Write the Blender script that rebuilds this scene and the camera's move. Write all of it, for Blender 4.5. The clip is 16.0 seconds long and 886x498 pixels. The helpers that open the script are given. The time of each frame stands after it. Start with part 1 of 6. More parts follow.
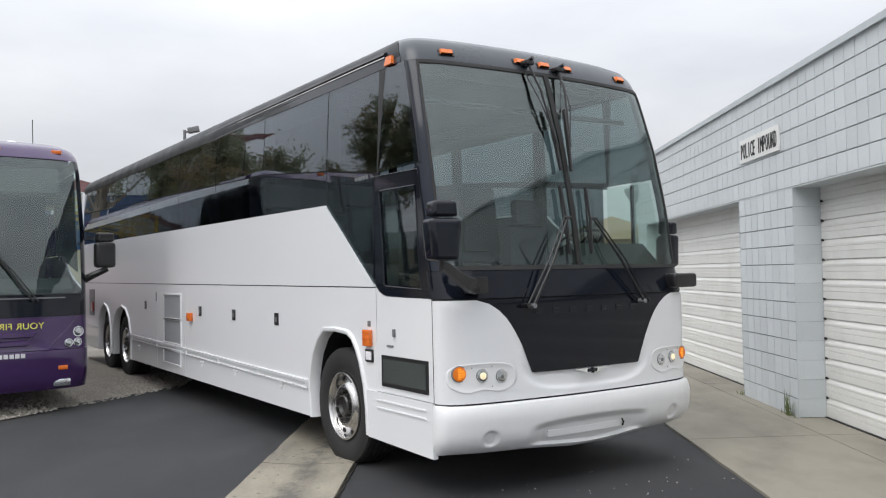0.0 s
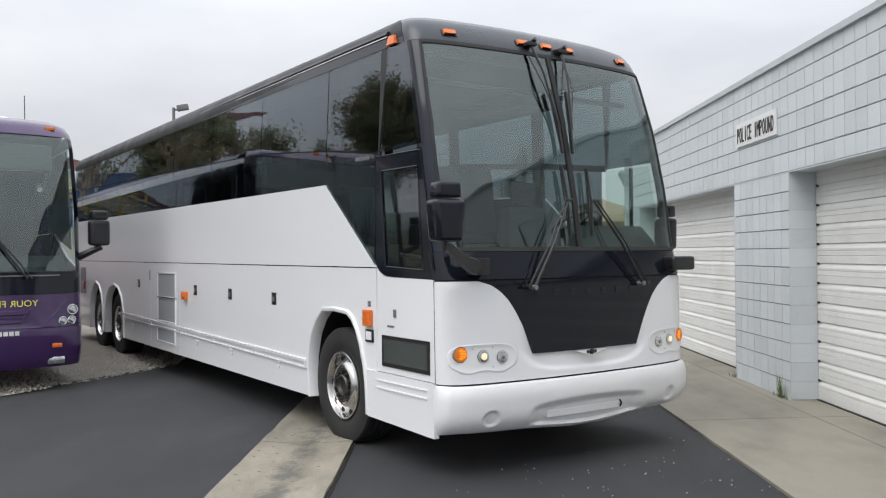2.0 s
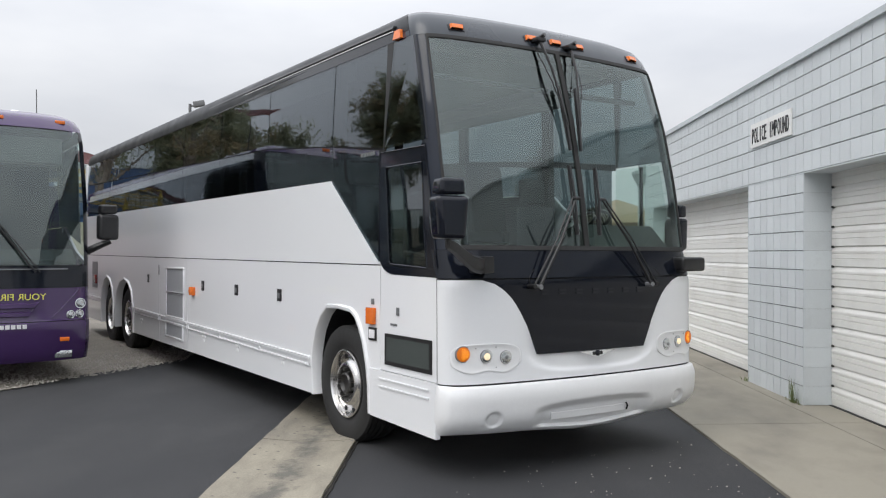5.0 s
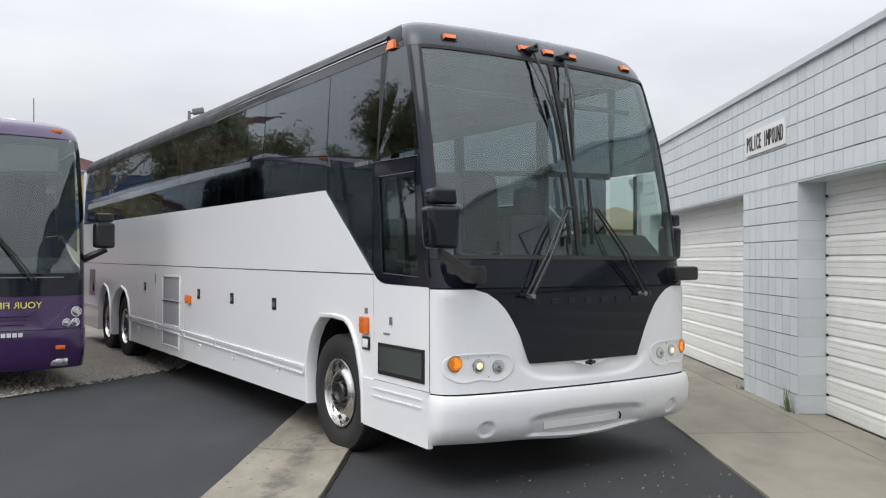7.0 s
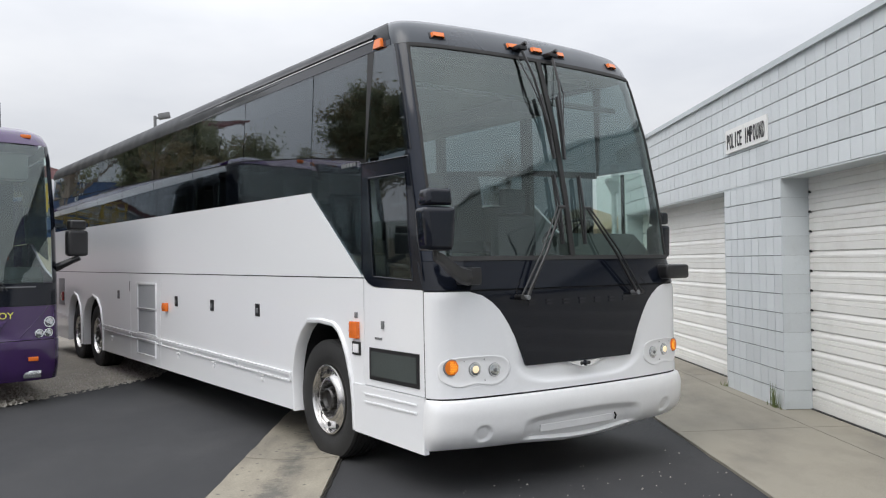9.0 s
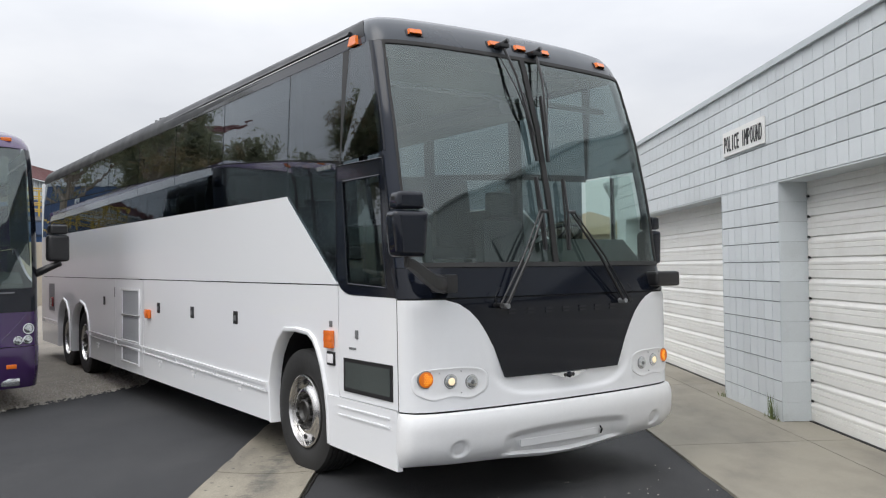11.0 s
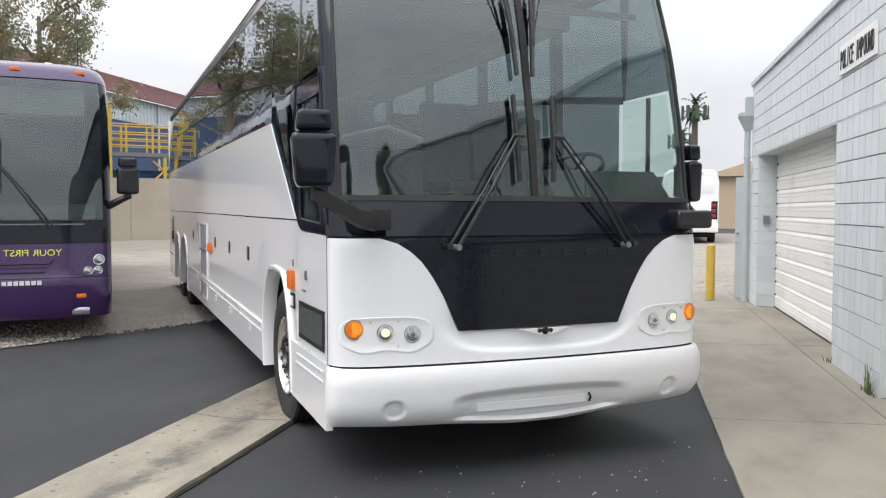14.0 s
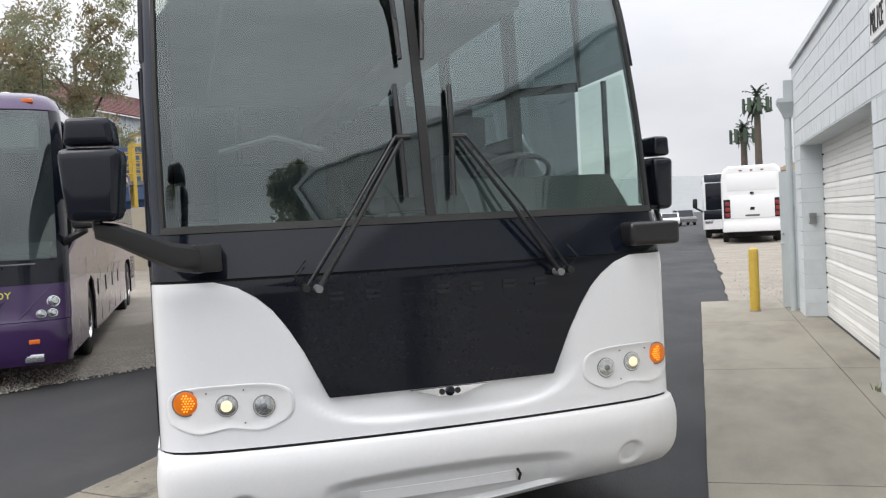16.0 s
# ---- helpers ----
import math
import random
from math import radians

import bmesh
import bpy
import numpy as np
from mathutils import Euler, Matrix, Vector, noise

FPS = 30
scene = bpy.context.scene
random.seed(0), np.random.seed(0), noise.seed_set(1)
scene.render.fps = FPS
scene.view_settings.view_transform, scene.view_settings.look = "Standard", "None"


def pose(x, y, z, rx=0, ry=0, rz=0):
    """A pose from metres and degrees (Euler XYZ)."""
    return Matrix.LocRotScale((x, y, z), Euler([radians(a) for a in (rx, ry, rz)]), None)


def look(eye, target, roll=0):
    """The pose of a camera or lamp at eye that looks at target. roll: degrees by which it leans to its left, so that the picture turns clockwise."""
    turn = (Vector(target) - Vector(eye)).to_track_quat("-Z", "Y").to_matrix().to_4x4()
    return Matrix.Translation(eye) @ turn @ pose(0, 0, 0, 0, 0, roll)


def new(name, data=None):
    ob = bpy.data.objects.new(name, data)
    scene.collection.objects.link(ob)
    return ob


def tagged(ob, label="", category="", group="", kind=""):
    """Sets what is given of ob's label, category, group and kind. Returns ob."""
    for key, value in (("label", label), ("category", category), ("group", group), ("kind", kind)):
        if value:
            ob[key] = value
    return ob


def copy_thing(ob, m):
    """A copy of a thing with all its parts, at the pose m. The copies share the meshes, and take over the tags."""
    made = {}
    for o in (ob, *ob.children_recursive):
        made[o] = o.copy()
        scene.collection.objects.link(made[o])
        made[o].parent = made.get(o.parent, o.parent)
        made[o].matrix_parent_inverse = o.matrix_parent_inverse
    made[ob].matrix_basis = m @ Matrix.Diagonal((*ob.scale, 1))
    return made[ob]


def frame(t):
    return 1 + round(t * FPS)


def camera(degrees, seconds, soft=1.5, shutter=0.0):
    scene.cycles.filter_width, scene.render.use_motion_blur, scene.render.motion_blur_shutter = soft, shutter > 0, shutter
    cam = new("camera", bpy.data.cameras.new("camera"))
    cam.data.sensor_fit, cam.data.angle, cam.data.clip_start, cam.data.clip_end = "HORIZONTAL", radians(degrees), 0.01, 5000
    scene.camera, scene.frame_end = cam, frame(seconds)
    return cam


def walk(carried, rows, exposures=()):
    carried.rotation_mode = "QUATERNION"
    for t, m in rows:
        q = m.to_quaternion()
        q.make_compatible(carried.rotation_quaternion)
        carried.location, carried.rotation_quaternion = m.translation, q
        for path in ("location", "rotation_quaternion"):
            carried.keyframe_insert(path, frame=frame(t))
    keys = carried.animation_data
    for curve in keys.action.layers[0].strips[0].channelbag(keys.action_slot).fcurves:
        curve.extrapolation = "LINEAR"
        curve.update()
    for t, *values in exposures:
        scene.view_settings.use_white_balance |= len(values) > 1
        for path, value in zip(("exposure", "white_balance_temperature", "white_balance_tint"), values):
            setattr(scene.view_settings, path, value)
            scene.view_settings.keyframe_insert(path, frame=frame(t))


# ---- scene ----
cam = camera(56.2, 16.0, soft=1.2)
PATH = [
    (0, (-4.552, -4.819, 1.638), (-3.445, -3.154, 1.697), -1.0),
    (0.5, (-4.631, -4.742, 1.624), (-3.488, -3.101, 1.648), -0.8),
    (1, (-4.652, -4.73, 1.634), (-3.507, -3.09, 1.632), 0.2),
    (1.5, (-4.654, -4.759, 1.634), (-3.514, -3.116, 1.638), -0.1),
    (2, (-4.645, -4.768, 1.638), (-3.514, -3.119, 1.651), -0.5),
    (2.5, (-4.638, -4.759, 1.644), (-3.514, -3.105, 1.666), -0.5),
    (3, (-4.614, -4.751, 1.637), (-3.501, -3.089, 1.666), -0.2),
    (3.5, (-4.586, -4.737, 1.637), (-3.481, -3.07, 1.663), -0.1),
    (4, (-4.556, -4.735, 1.629), (-3.453, -3.067, 1.647), -0.1),
    (6.5, (-4.495, -4.768, 1.633), (-3.401, -3.094, 1.644), 0.6),
    (7, (-4.484, -4.779, 1.65), (-3.384, -3.109, 1.677), 0.2),
    (7.5, (-4.481, -4.737, 1.641), (-3.364, -3.078, 1.675), 0.1),
    (8, (-4.525, -4.664, 1.646), (-3.385, -3.021, 1.681), -0.0),
    (8.5, (-4.557, -4.598, 1.649), (-3.405, -2.964, 1.683), -0.4),
    (9, (-4.568, -4.587, 1.649), (-3.405, -2.96, 1.681), -0.8),
    (11.5, (-3.955, -4.482, 1.665), (-2.819, -2.837, 1.718), -0.6),
    (12, (-3.616, -4.533, 1.678), (-2.53, -2.855, 1.743), -0.2),
    (12.5, (-3.401, -4.555, 1.666), (-2.383, -2.834, 1.697), 0.0),
    (13, (-3.138, -4.529, 1.656), (-2.191, -2.767, 1.665), -0.0),
    (13.5, (-2.763, -4.554, 1.631), (-1.934, -2.734, 1.593), 0.7),
    (14, (-2.481, -4.506, 1.607), (-1.732, -2.654, 1.512), 0.1),
    (14.5, (-2.161, -4.434, 1.604), (-1.414, -2.583, 1.474), -0.2),
    (15, (-1.807, -4.323, 1.604), (-1.078, -2.471, 1.411), -1.0),
    (15.5, (-1.483, -3.999, 1.609), (-0.735, -2.158, 1.386), -2.5),
    (16, (-1.139, -3.718, 1.652), (-0.546, -1.809, 1.588), -2.9),
]
walk(cam, [(t, look(eye, target, roll)) for t, eye, target, roll in PATH], exposures=[(0, -0.03, 6400, 10), (12.5, -0.02, 6420, 10), (14, 0.27, 6500, 11), (15, 0.25, 6500, 11), (16, 0.19, 6500, 11)])

# ---- world and light ----
world = bpy.data.worlds.new("world")
scene.world = world
world.use_nodes = True
wn, wl = world.node_tree.nodes, world.node_tree.links
wn.clear()
w_out = wn.new("ShaderNodeOutputWorld")
w_bg = wn.new("ShaderNodeBackground")
w_sky = wn.new("ShaderNodeTexSky")
w_sky.sky_type = "NISHITA"
w_sky.sun_disc = False
w_sky.sun_elevation, w_sky.sun_rotation = radians(54), radians(259)
w_sky.air_density, w_sky.dust_density = 1.0, 4.0
# cloud deck: a soft grey-white layer with faint large clouds
w_co = wn.new("ShaderNodeTexCoord")
w_map = wn.new("ShaderNodeMapping")
w_map.inputs["Scale"].default_value = (1.6, 1.6, 4.5)
w_no = wn.new("ShaderNodeTexNoise")
w_no.inputs["Scale"].default_value, w_no.inputs["Detail"].default_value = 1.7, 5.0
w_ramp = wn.new("ShaderNodeValToRGB")
w_ramp.color_ramp.elements[0].position, w_ramp.color_ramp.elements[0].color = 0.32, (6.3, 6.45, 6.8, 1)
w_ramp.color_ramp.elements[1].position, w_ramp.color_ramp.elements[1].color = 0.68, (7.9, 7.95, 8.1, 1)
w_mix = wn.new("ShaderNodeMixRGB")
w_mix.inputs[0].default_value = 0.93
wl.new(w_co.outputs["Generated"], w_map.inputs[0])
wl.new(w_map.outputs[0], w_no.inputs["Vector"])
wl.new(w_no.outputs[0], w_ramp.inputs[0])
wl.new(w_sky.outputs[0], w_mix.inputs[1])
wl.new(w_ramp.outputs[0], w_mix.inputs[2])
# an overcast sky is about three times as bright overhead as at the horizon
w_sep, w_grad, w_mul = wn.new("ShaderNodeSeparateXYZ"), wn.new("ShaderNodeMapRange"), wn.new("ShaderNodeMixRGB")
w_grad.inputs[1].default_value, w_grad.inputs[2].default_value = 0.12, 1.0
w_grad.inputs[3].default_value, w_grad.inputs[4].default_value = 1.0, 2.9
w_mul.blend_type, w_mul.inputs[0].default_value = "MULTIPLY", 1.0
wl.new(w_co.outputs["Generated"], w_sep.inputs[0])
wl.new(w_sep.outputs[2], w_grad.inputs[0])
wl.new(w_mix.outputs[0], w_mul.inputs[1])
wl.new(w_grad.outputs[0], w_mul.inputs[2])
wl.new(w_mul.outputs[0], w_bg.inputs[0])
w_bg.inputs[1].default_value = 0.105
wl.new(w_bg.outputs[0], w_out.inputs[0])
sun = new("sun", bpy.data.lights.new("sun", "SUN"))
sun.data.energy, sun.data.angle, sun.data.color = 1.3, radians(45), (1.0, 0.97, 0.92)
sun.matrix_world = look((-26, -5, 36), (0, 0, 0))

# ---- materials ----
from mathutils.geometry import tessellate_polygon


def mat(name, color, rough=0.5, metal=0.0, vary=0.08, scale=3.0, fine=60.0, bump=0.0, spec=0.5, coat=0.0, dirt=None, dirt_amount=0.0, dirt_scale=0.8, each=0.0, streak=None, dirt_from=0.5):
    """A surface with colour variation at two scales, fine relief and stains."""
    m = bpy.data.materials.new(name)
    m.use_nodes = True
    n, l = m.node_tree.nodes, m.node_tree.links
    b = n["Principled BSDF"]
    b.inputs["Roughness"].default_value, b.inputs["Metallic"].default_value = rough, metal
    b.inputs["Specular IOR Level"].default_value, b.inputs["Coat Weight"].default_value = spec, coat
    b.inputs["Coat Roughness"].default_value = 0.04
    co = n.new("ShaderNodeTexCoord")
    big, small = n.new("ShaderNodeTexNoise"), n.new("ShaderNodeTexNoise")
    big.inputs["Scale"].default_value, big.inputs["Detail"].default_value = scale, 6
    small.inputs["Scale"].default_value, small.inputs["Detail"].default_value = fine, 3
    l.new(co.outputs["Object"], big.inputs["Vector"])
    l.new(co.outputs["Object"], small.inputs["Vector"])
    add = n.new("ShaderNodeMath")
    add.operation = "ADD"
    l.new(big.outputs[0], add.inputs[0])
    l.new(small.outputs[0], add.inputs[1])
    rng = n.new("ShaderNodeMapRange")
    rng.inputs[1].default_value, rng.inputs[2].default_value = 0.6, 1.4
    rng.inputs[3].default_value, rng.inputs[4].default_value = 1 - vary, 1 + vary
    l.new(add.outputs[0], rng.inputs[0])
    mul = n.new("ShaderNodeMixRGB")
    mul.blend_type, mul.inputs[0].default_value = "MULTIPLY", 1.0
    mul.inputs[1].default_value = (*color, 1)
    l.new(rng.outputs[0], mul.inputs[2])
    last = mul.outputs[0]
    if each:
        info = n.new("ShaderNodeObjectInfo")
        er = n.new("ShaderNodeMapRange")
        er.inputs[3].default_value, er.inputs[4].default_value = 1 - each, 1 + each
        l.new(info.outputs["Random"], er.inputs[0])
        em = n.new("ShaderNodeMixRGB")
        em.blend_type, em.inputs[0].default_value = "MULTIPLY", 1.0
        l.new(last, em.inputs[1])
        l.new(er.outputs[0], em.inputs[2])
        last = em.outputs[0]
    if dirt:
        dn = n.new("ShaderNodeTexNoise")
        dn.inputs["Scale"].default_value, dn.inputs["Detail"].default_value, dn.inputs["Roughness"].default_value = dirt_scale, 8, 0.65
        if streak:
            mp = n.new("ShaderNodeMapping")
            mp.vector_type = "TEXTURE"
            mp.inputs["Rotation"].default_value[2] = radians(streak[0])
            mp.inputs["Scale"].default_value = streak[1]
            l.new(co.outputs["Object"], mp.inputs[0])
            l.new(mp.outputs[0], dn.inputs["Vector"])
        else:
            l.new(co.outputs["Object"], dn.inputs["Vector"])
        dr = n.new("ShaderNodeMapRange")
        dr.inputs[1].default_value, dr.inputs[2].default_value = dirt_from, dirt_from + 0.25
        dr.inputs[4].default_value = dirt_amount
        l.new(dn.outputs[0], dr.inputs[0])
        dm = n.new("ShaderNodeMixRGB")
        dm.inputs[2].default_value = (*dirt, 1)
        l.new(dr.outputs[0], dm.inputs[0])
        l.new(last, dm.inputs[1])
        last = dm.outputs[0]
    l.new(last, b.inputs["Base Color"])
    if bump:
        bp = n.new("ShaderNodeBump")
        bp.inputs["Strength"].default_value, bp.inputs["Distance"].default_value = bump, 0.01
        l.new(small.outputs[0], bp.inputs["Height"])
        l.new(bp.outputs[0], b.inputs["Normal"])
    rr = n.new("ShaderNodeMapRange")
    rr.inputs[1].default_value, rr.inputs[2].default_value = 0.3, 0.7
    rr.inputs[3].default_value, rr.inputs[4].default_value = max(0.02, rough * 0.85), min(1, rough * 1.15)
    l.new(big.outputs[0], rr.inputs[0])
    if vary > 0.015:
        l.new(rr.outputs[0], b.inputs["Roughness"])
    return m


def glass(name, tint, ior=1.5, wave=0.0, boost=1.0, mirror=(0.90, 1.0, 0.99)):
    """Thin tinted glass: see-through with a Fresnel mirror on it."""
    m = bpy.data.materials.new(name)
    m.use_nodes = True
    n, l = m.node_tree.nodes, m.node_tree.links
    n.clear()
    out, mix = n.new("ShaderNodeOutputMaterial"), n.new("ShaderNodeMixShader")
    tr, gl, fr = n.new("ShaderNodeBsdfTransparent"), n.new("ShaderNodeBsdfGlossy"), n.new("ShaderNodeLayerWeight")
    tr.inputs[0].default_value = (*tint, 1)
    gl.inputs["Roughness"].default_value = 0.0
    gl.inputs["Color"].default_value = (*mirror, 1)
    # Schlick's curve from the facing angle
    f0 = boost * ((ior - 1) / (ior + 1)) ** 2
    pw, mu = n.new("ShaderNodeMath"), n.new("ShaderNodeMath")
    pw.operation, mu.operation, mu.use_clamp = "POWER", "MULTIPLY_ADD", True
    pw.inputs[1].default_value = 5.0
    mu.inputs[1].default_value, mu.inputs[2].default_value = 1 - f0, f0
    l.new(fr.outputs["Facing"], pw.inputs[0])
    l.new(pw.outputs[0], mu.inputs[0])
    l.new(mu.outputs[0], mix.inputs[0])
    l.new(tr.outputs[0], mix.inputs[1])
    l.new(gl.outputs[0], mix.inputs[2])
    l.new(mix.outputs[0], out.inputs[0])
    if wave:
        co, no, bp = n.new("ShaderNodeTexCoord"), n.new("ShaderNodeTexNoise"), n.new("ShaderNodeBump")
        no.inputs["Scale"].default_value, no.inputs["Detail"].default_value = 1.3, 2
        bp.inputs["Strength"].default_value, bp.inputs["Distance"].default_value = 1.0, wave
        l.new(co.outputs["Object"], no.inputs["Vector"])
        l.new(no.outputs[0], bp.inputs["Height"])
        l.new(bp.outputs[0], gl.inputs["Normal"])
        l.new(bp.outputs[0], fr.inputs["Normal"])
    return m


def glow(name, color, strength, base=None):
    m = bpy.data.materials.new(name)
    m.use_nodes = True
    b = m.node_tree.nodes["Principled BSDF"]
    b.inputs["Base Color"].default_value = (*(base or color), 1)
    b.inputs["Roughness"].default_value = 0.15
    b.inputs["Emission Color"].default_value = (*color, 1)
    b.inputs["Emission Strength"].default_value = strength
    return m


WHITE = mat("white_coach_paint", (0.80, 0.81, 0.825), 0.30, vary=0.012, scale=0.6, coat=0.9)
WHITE_DULL = mat("white_bumper_paint", (0.78, 0.785, 0.79), 0.36, vary=0.025, scale=2, coat=0.1, dirt=(0.55, 0.54, 0.5), dirt_amount=0.12)
BLACK = mat("black_gloss_paint", (0.006, 0.008, 0.014), 0.10, vary=0.1, spec=0.4)
BLACK_SATIN = mat("black_satin_panel", (0.005, 0.0065, 0.011), 0.09, vary=0.1, spec=0.28)
BLACK_PLASTIC = mat("black_plastic", (0.012, 0.012, 0.013), 0.38, vary=0.15, bump=0.05)
RUBBER = mat("rubber", (0.018, 0.018, 0.018), 0.75, vary=0.2, bump=0.2, dirt=(0.07, 0.065, 0.06), dirt_amount=0.15, dirt_scale=3)
CHARCOAL = mat("charcoal_roof_paint", (0.030, 0.037, 0.047), 0.30, vary=0.06, coat=0.1, dirt=(0.07, 0.072, 0.075), dirt_amount=0.3)
PILLAR = mat("charcoal_pillar_paint", (0.009, 0.013, 0.023), 0.13, vary=0.08, spec=0.4)
DARK = mat("dark_void", (0.008, 0.008, 0.009), 0.9, vary=0.2)
STEEL = mat("polished_aluminium", (0.64, 0.63, 0.62), 0.22, 1.0, vary=0.10, scale=9, fine=120, dirt=(0.26, 0.23, 0.20), dirt_amount=0.35, dirt_scale=6)
CHROME = mat("chrome", (0.75, 0.76, 0.78), 0.08, 1.0, vary=0.03)
GREY_TRIM = mat("grey_trim", (0.16, 0.165, 0.17), 0.4, vary=0.1)
GRILLE = mat("grey_filter_mesh", (0.33, 0.34, 0.35), 0.6, vary=0.1, fine=220, bump=0.4)
DARK_GRILLE = mat("dark_grille_mesh", (0.045, 0.055, 0.052), 0.5, vary=0.35, fine=260, bump=0.5)
AMBER = mat("amber_lens", (0.75, 0.16, 0.012), 0.18, vary=0.12, fine=150, bump=0.2, coat=0.4)
AMBER_LIT = glow("amber_lamp_lens", (1.0, 0.26, 0.01), 0.10, (0.70, 0.17, 0.012))
AMBER_LED = glow("amber_lit_diode", (1.0, 0.42, 0.03), 0.55)
RED_LENS = mat("red_lens", (0.22, 0.02, 0.018), 0.2, vary=0.1, coat=0.4)
LAMP_GLASS = mat("clear_lamp_reflector", (0.55, 0.57, 0.58), 0.15, 0.85, vary=0.3, scale=30, coat=0.6)
LAMP_LIT = glow("lit_halogen", (1.0, 0.78, 0.42), 0.55, (0.8, 0.72, 0.55))
SIDE_GLASS = glass("dark_side_glass", (0.38, 0.42, 0.44), 1.55, wave=0.0022, boost=2.6, mirror=(0.90, 0.95, 1.0))
DOOR_GLASS = glass("door_glass", (0.55, 0.58, 0.58), 1.5)
WIND_GLASS = glass("windshield_glass", (0.60, 0.72, 0.68), 1.52, boost=2.6)
CLEAR_GLASS = glass("drivers_glass", (0.92, 0.96, 0.94), 1.5)
SEAT = mat("seat_fabric", (0.035, 0.037, 0.045), 0.85, vary=0.2, bump=0.2)
INTERIOR = mat("interior_grey_plastic", (0.10, 0.105, 0.105), 0.6, vary=0.08)
DASH = mat("dashboard_vinyl", (0.020, 0.025, 0.024), 0.5, vary=0.1, bump=0.15)
PURPLE = mat("purple_coach_paint", (0.044, 0.017, 0.084), 0.22, vary=0.06, coat=0.5, dirt=(0.09, 0.06, 0.11), dirt_amount=0.3)
YELLOW_TEXT = mat("yellow_lettering", (0.75, 0.70, 0.12), 0.5)
WHITE_TEXT_GLEAM = mat("white_lettering_and_lens_gleam", (0.75, 0.74, 0.76), 0.5)
ASPHALT = mat("asphalt", (0.028, 0.029, 0.032), 0.82, vary=0.22, scale=0.5, fine=130, bump=0.6, dirt=(0.050, 0.050, 0.051), dirt_amount=0.55, dirt_scale=0.7, streak=(50, (2.2, 0.8, 1)), dirt_from=0.44)
CONCRETE = mat("pavement_concrete", (0.262, 0.242, 0.198), 0.85, vary=0.10, scale=0.9, fine=90, bump=0.3, dirt=(0.165, 0.152, 0.13), dirt_amount=0.8, dirt_scale=1.1, streak=(55, (1.6, 0.8, 1)), dirt_from=0.43)
GUTTER_CON = mat("gutter_concrete", (0.295, 0.268, 0.213), 0.88, vary=0.22, scale=2.2, fine=70, bump=0.5, dirt=(0.12, 0.11, 0.095), dirt_amount=0.6, dirt_scale=1.7, streak=(55.1, (2.2, 0.8, 1)), dirt_from=0.40)


def valley_stain(m, origin, across, middle):
    """Water-borne grime along the low line of a gutter, and small pits."""
    n, l = m.node_tree.nodes, m.node_tree.links
    base = n["Principled BSDF"].inputs["Base Color"]
    before = base.links[0].from_socket
    co = n.new("ShaderNodeTexCoord")
    dot = n.new("ShaderNodeVectorMath")
    dot.operation = "DOT_PRODUCT"
    dot.inputs[1].default_value = across
    l.new(co.outputs["Object"], dot.inputs[0])
    rough_edge = n.new("ShaderNodeTexNoise")
    rough_edge.inputs["Scale"].default_value, rough_edge.inputs["Detail"].default_value, rough_edge.inputs["Roughness"].default_value = 4.5, 9, 0.75
    l.new(co.outputs["Object"], rough_edge.inputs["Vector"])
    off = n.new("ShaderNodeMath")
    off.operation = "SUBTRACT"
    off.inputs[1].default_value = Vector(origin).dot(Vector(across)) + middle
    l.new(dot.outputs["Value"], off.inputs[0])
    size = n.new("ShaderNodeMath")
    size.operation = "ABSOLUTE"
    l.new(off.outputs[0], size.inputs[0])
    mixed = n.new("ShaderNodeMath")
    mixed.operation = "MULTIPLY_ADD"
    mixed.inputs[1].default_value = 0.75
    l.new(rough_edge.outputs[0], mixed.inputs[0])
    l.new(size.outputs[0], mixed.inputs[2])
    band = n.new("ShaderNodeMapRange")
    band.inputs[1].default_value, band.inputs[2].default_value = 0.50, 0.36
    band.inputs[3].default_value, band.inputs[4].default_value = 0.0, 0.75
    l.new(mixed.outputs[0], band.inputs[0])
    pits = n.new("ShaderNodeTexVoronoi")
    pits.inputs["Scale"].default_value = 9.0
    l.new(co.outputs["Object"], pits.inputs["Vector"])
    hole = n.new("ShaderNodeMapRange")
    hole.inputs[1].default_value, hole.inputs[2].default_value = 0.17, 0.09
    hole.inputs[3].default_value, hole.inputs[4].default_value = 0.0, 0.8
    l.new(pits.outputs["Distance"], hole.inputs[0])
    most = n.new("ShaderNodeMath")
    most.operation = "MAXIMUM"
    l.new(band.outputs[0], most.inputs[0])
    l.new(hole.outputs[0], most.inputs[1])
    stain = n.new("ShaderNodeMixRGB")
    stain.inputs[2].default_value = (0.085, 0.083, 0.076, 1)
    l.new(most.outputs[0], stain.inputs[0])
    l.new(before, stain.inputs[1])
    l.new(stain.outputs[0], base)


valley_stain(GUTTER_CON, (-1.85, 2.07, 0), (0.82, -0.572, 0), 0.40)
SOIL = mat("dark_soil", (0.022, 0.020, 0.017), 0.95, vary=0.3, scale=12, bump=0.6)
NUT_STEEL = mat("dull_nut_steel", (0.10, 0.098, 0.095), 0.35, metal=0.8, vary=0.1)
ROOF_SKIN = mat("dark_roof_skin", (0.010, 0.011, 0.013), 0.42, vary=0.15, spec=0.22, bump=0.03)
GRAVEL = mat("gravel_ground", (0.265, 0.24, 0.203), 0.95, vary=0.35, scale=1.2, fine=28, bump=1.0, dirt=(0.24, 0.21, 0.17), dirt_amount=0.55, dirt_scale=0.7)
STONE = mat("gravel_stone", (0.36, 0.335, 0.30), 0.9, vary=0.25, fine=40)
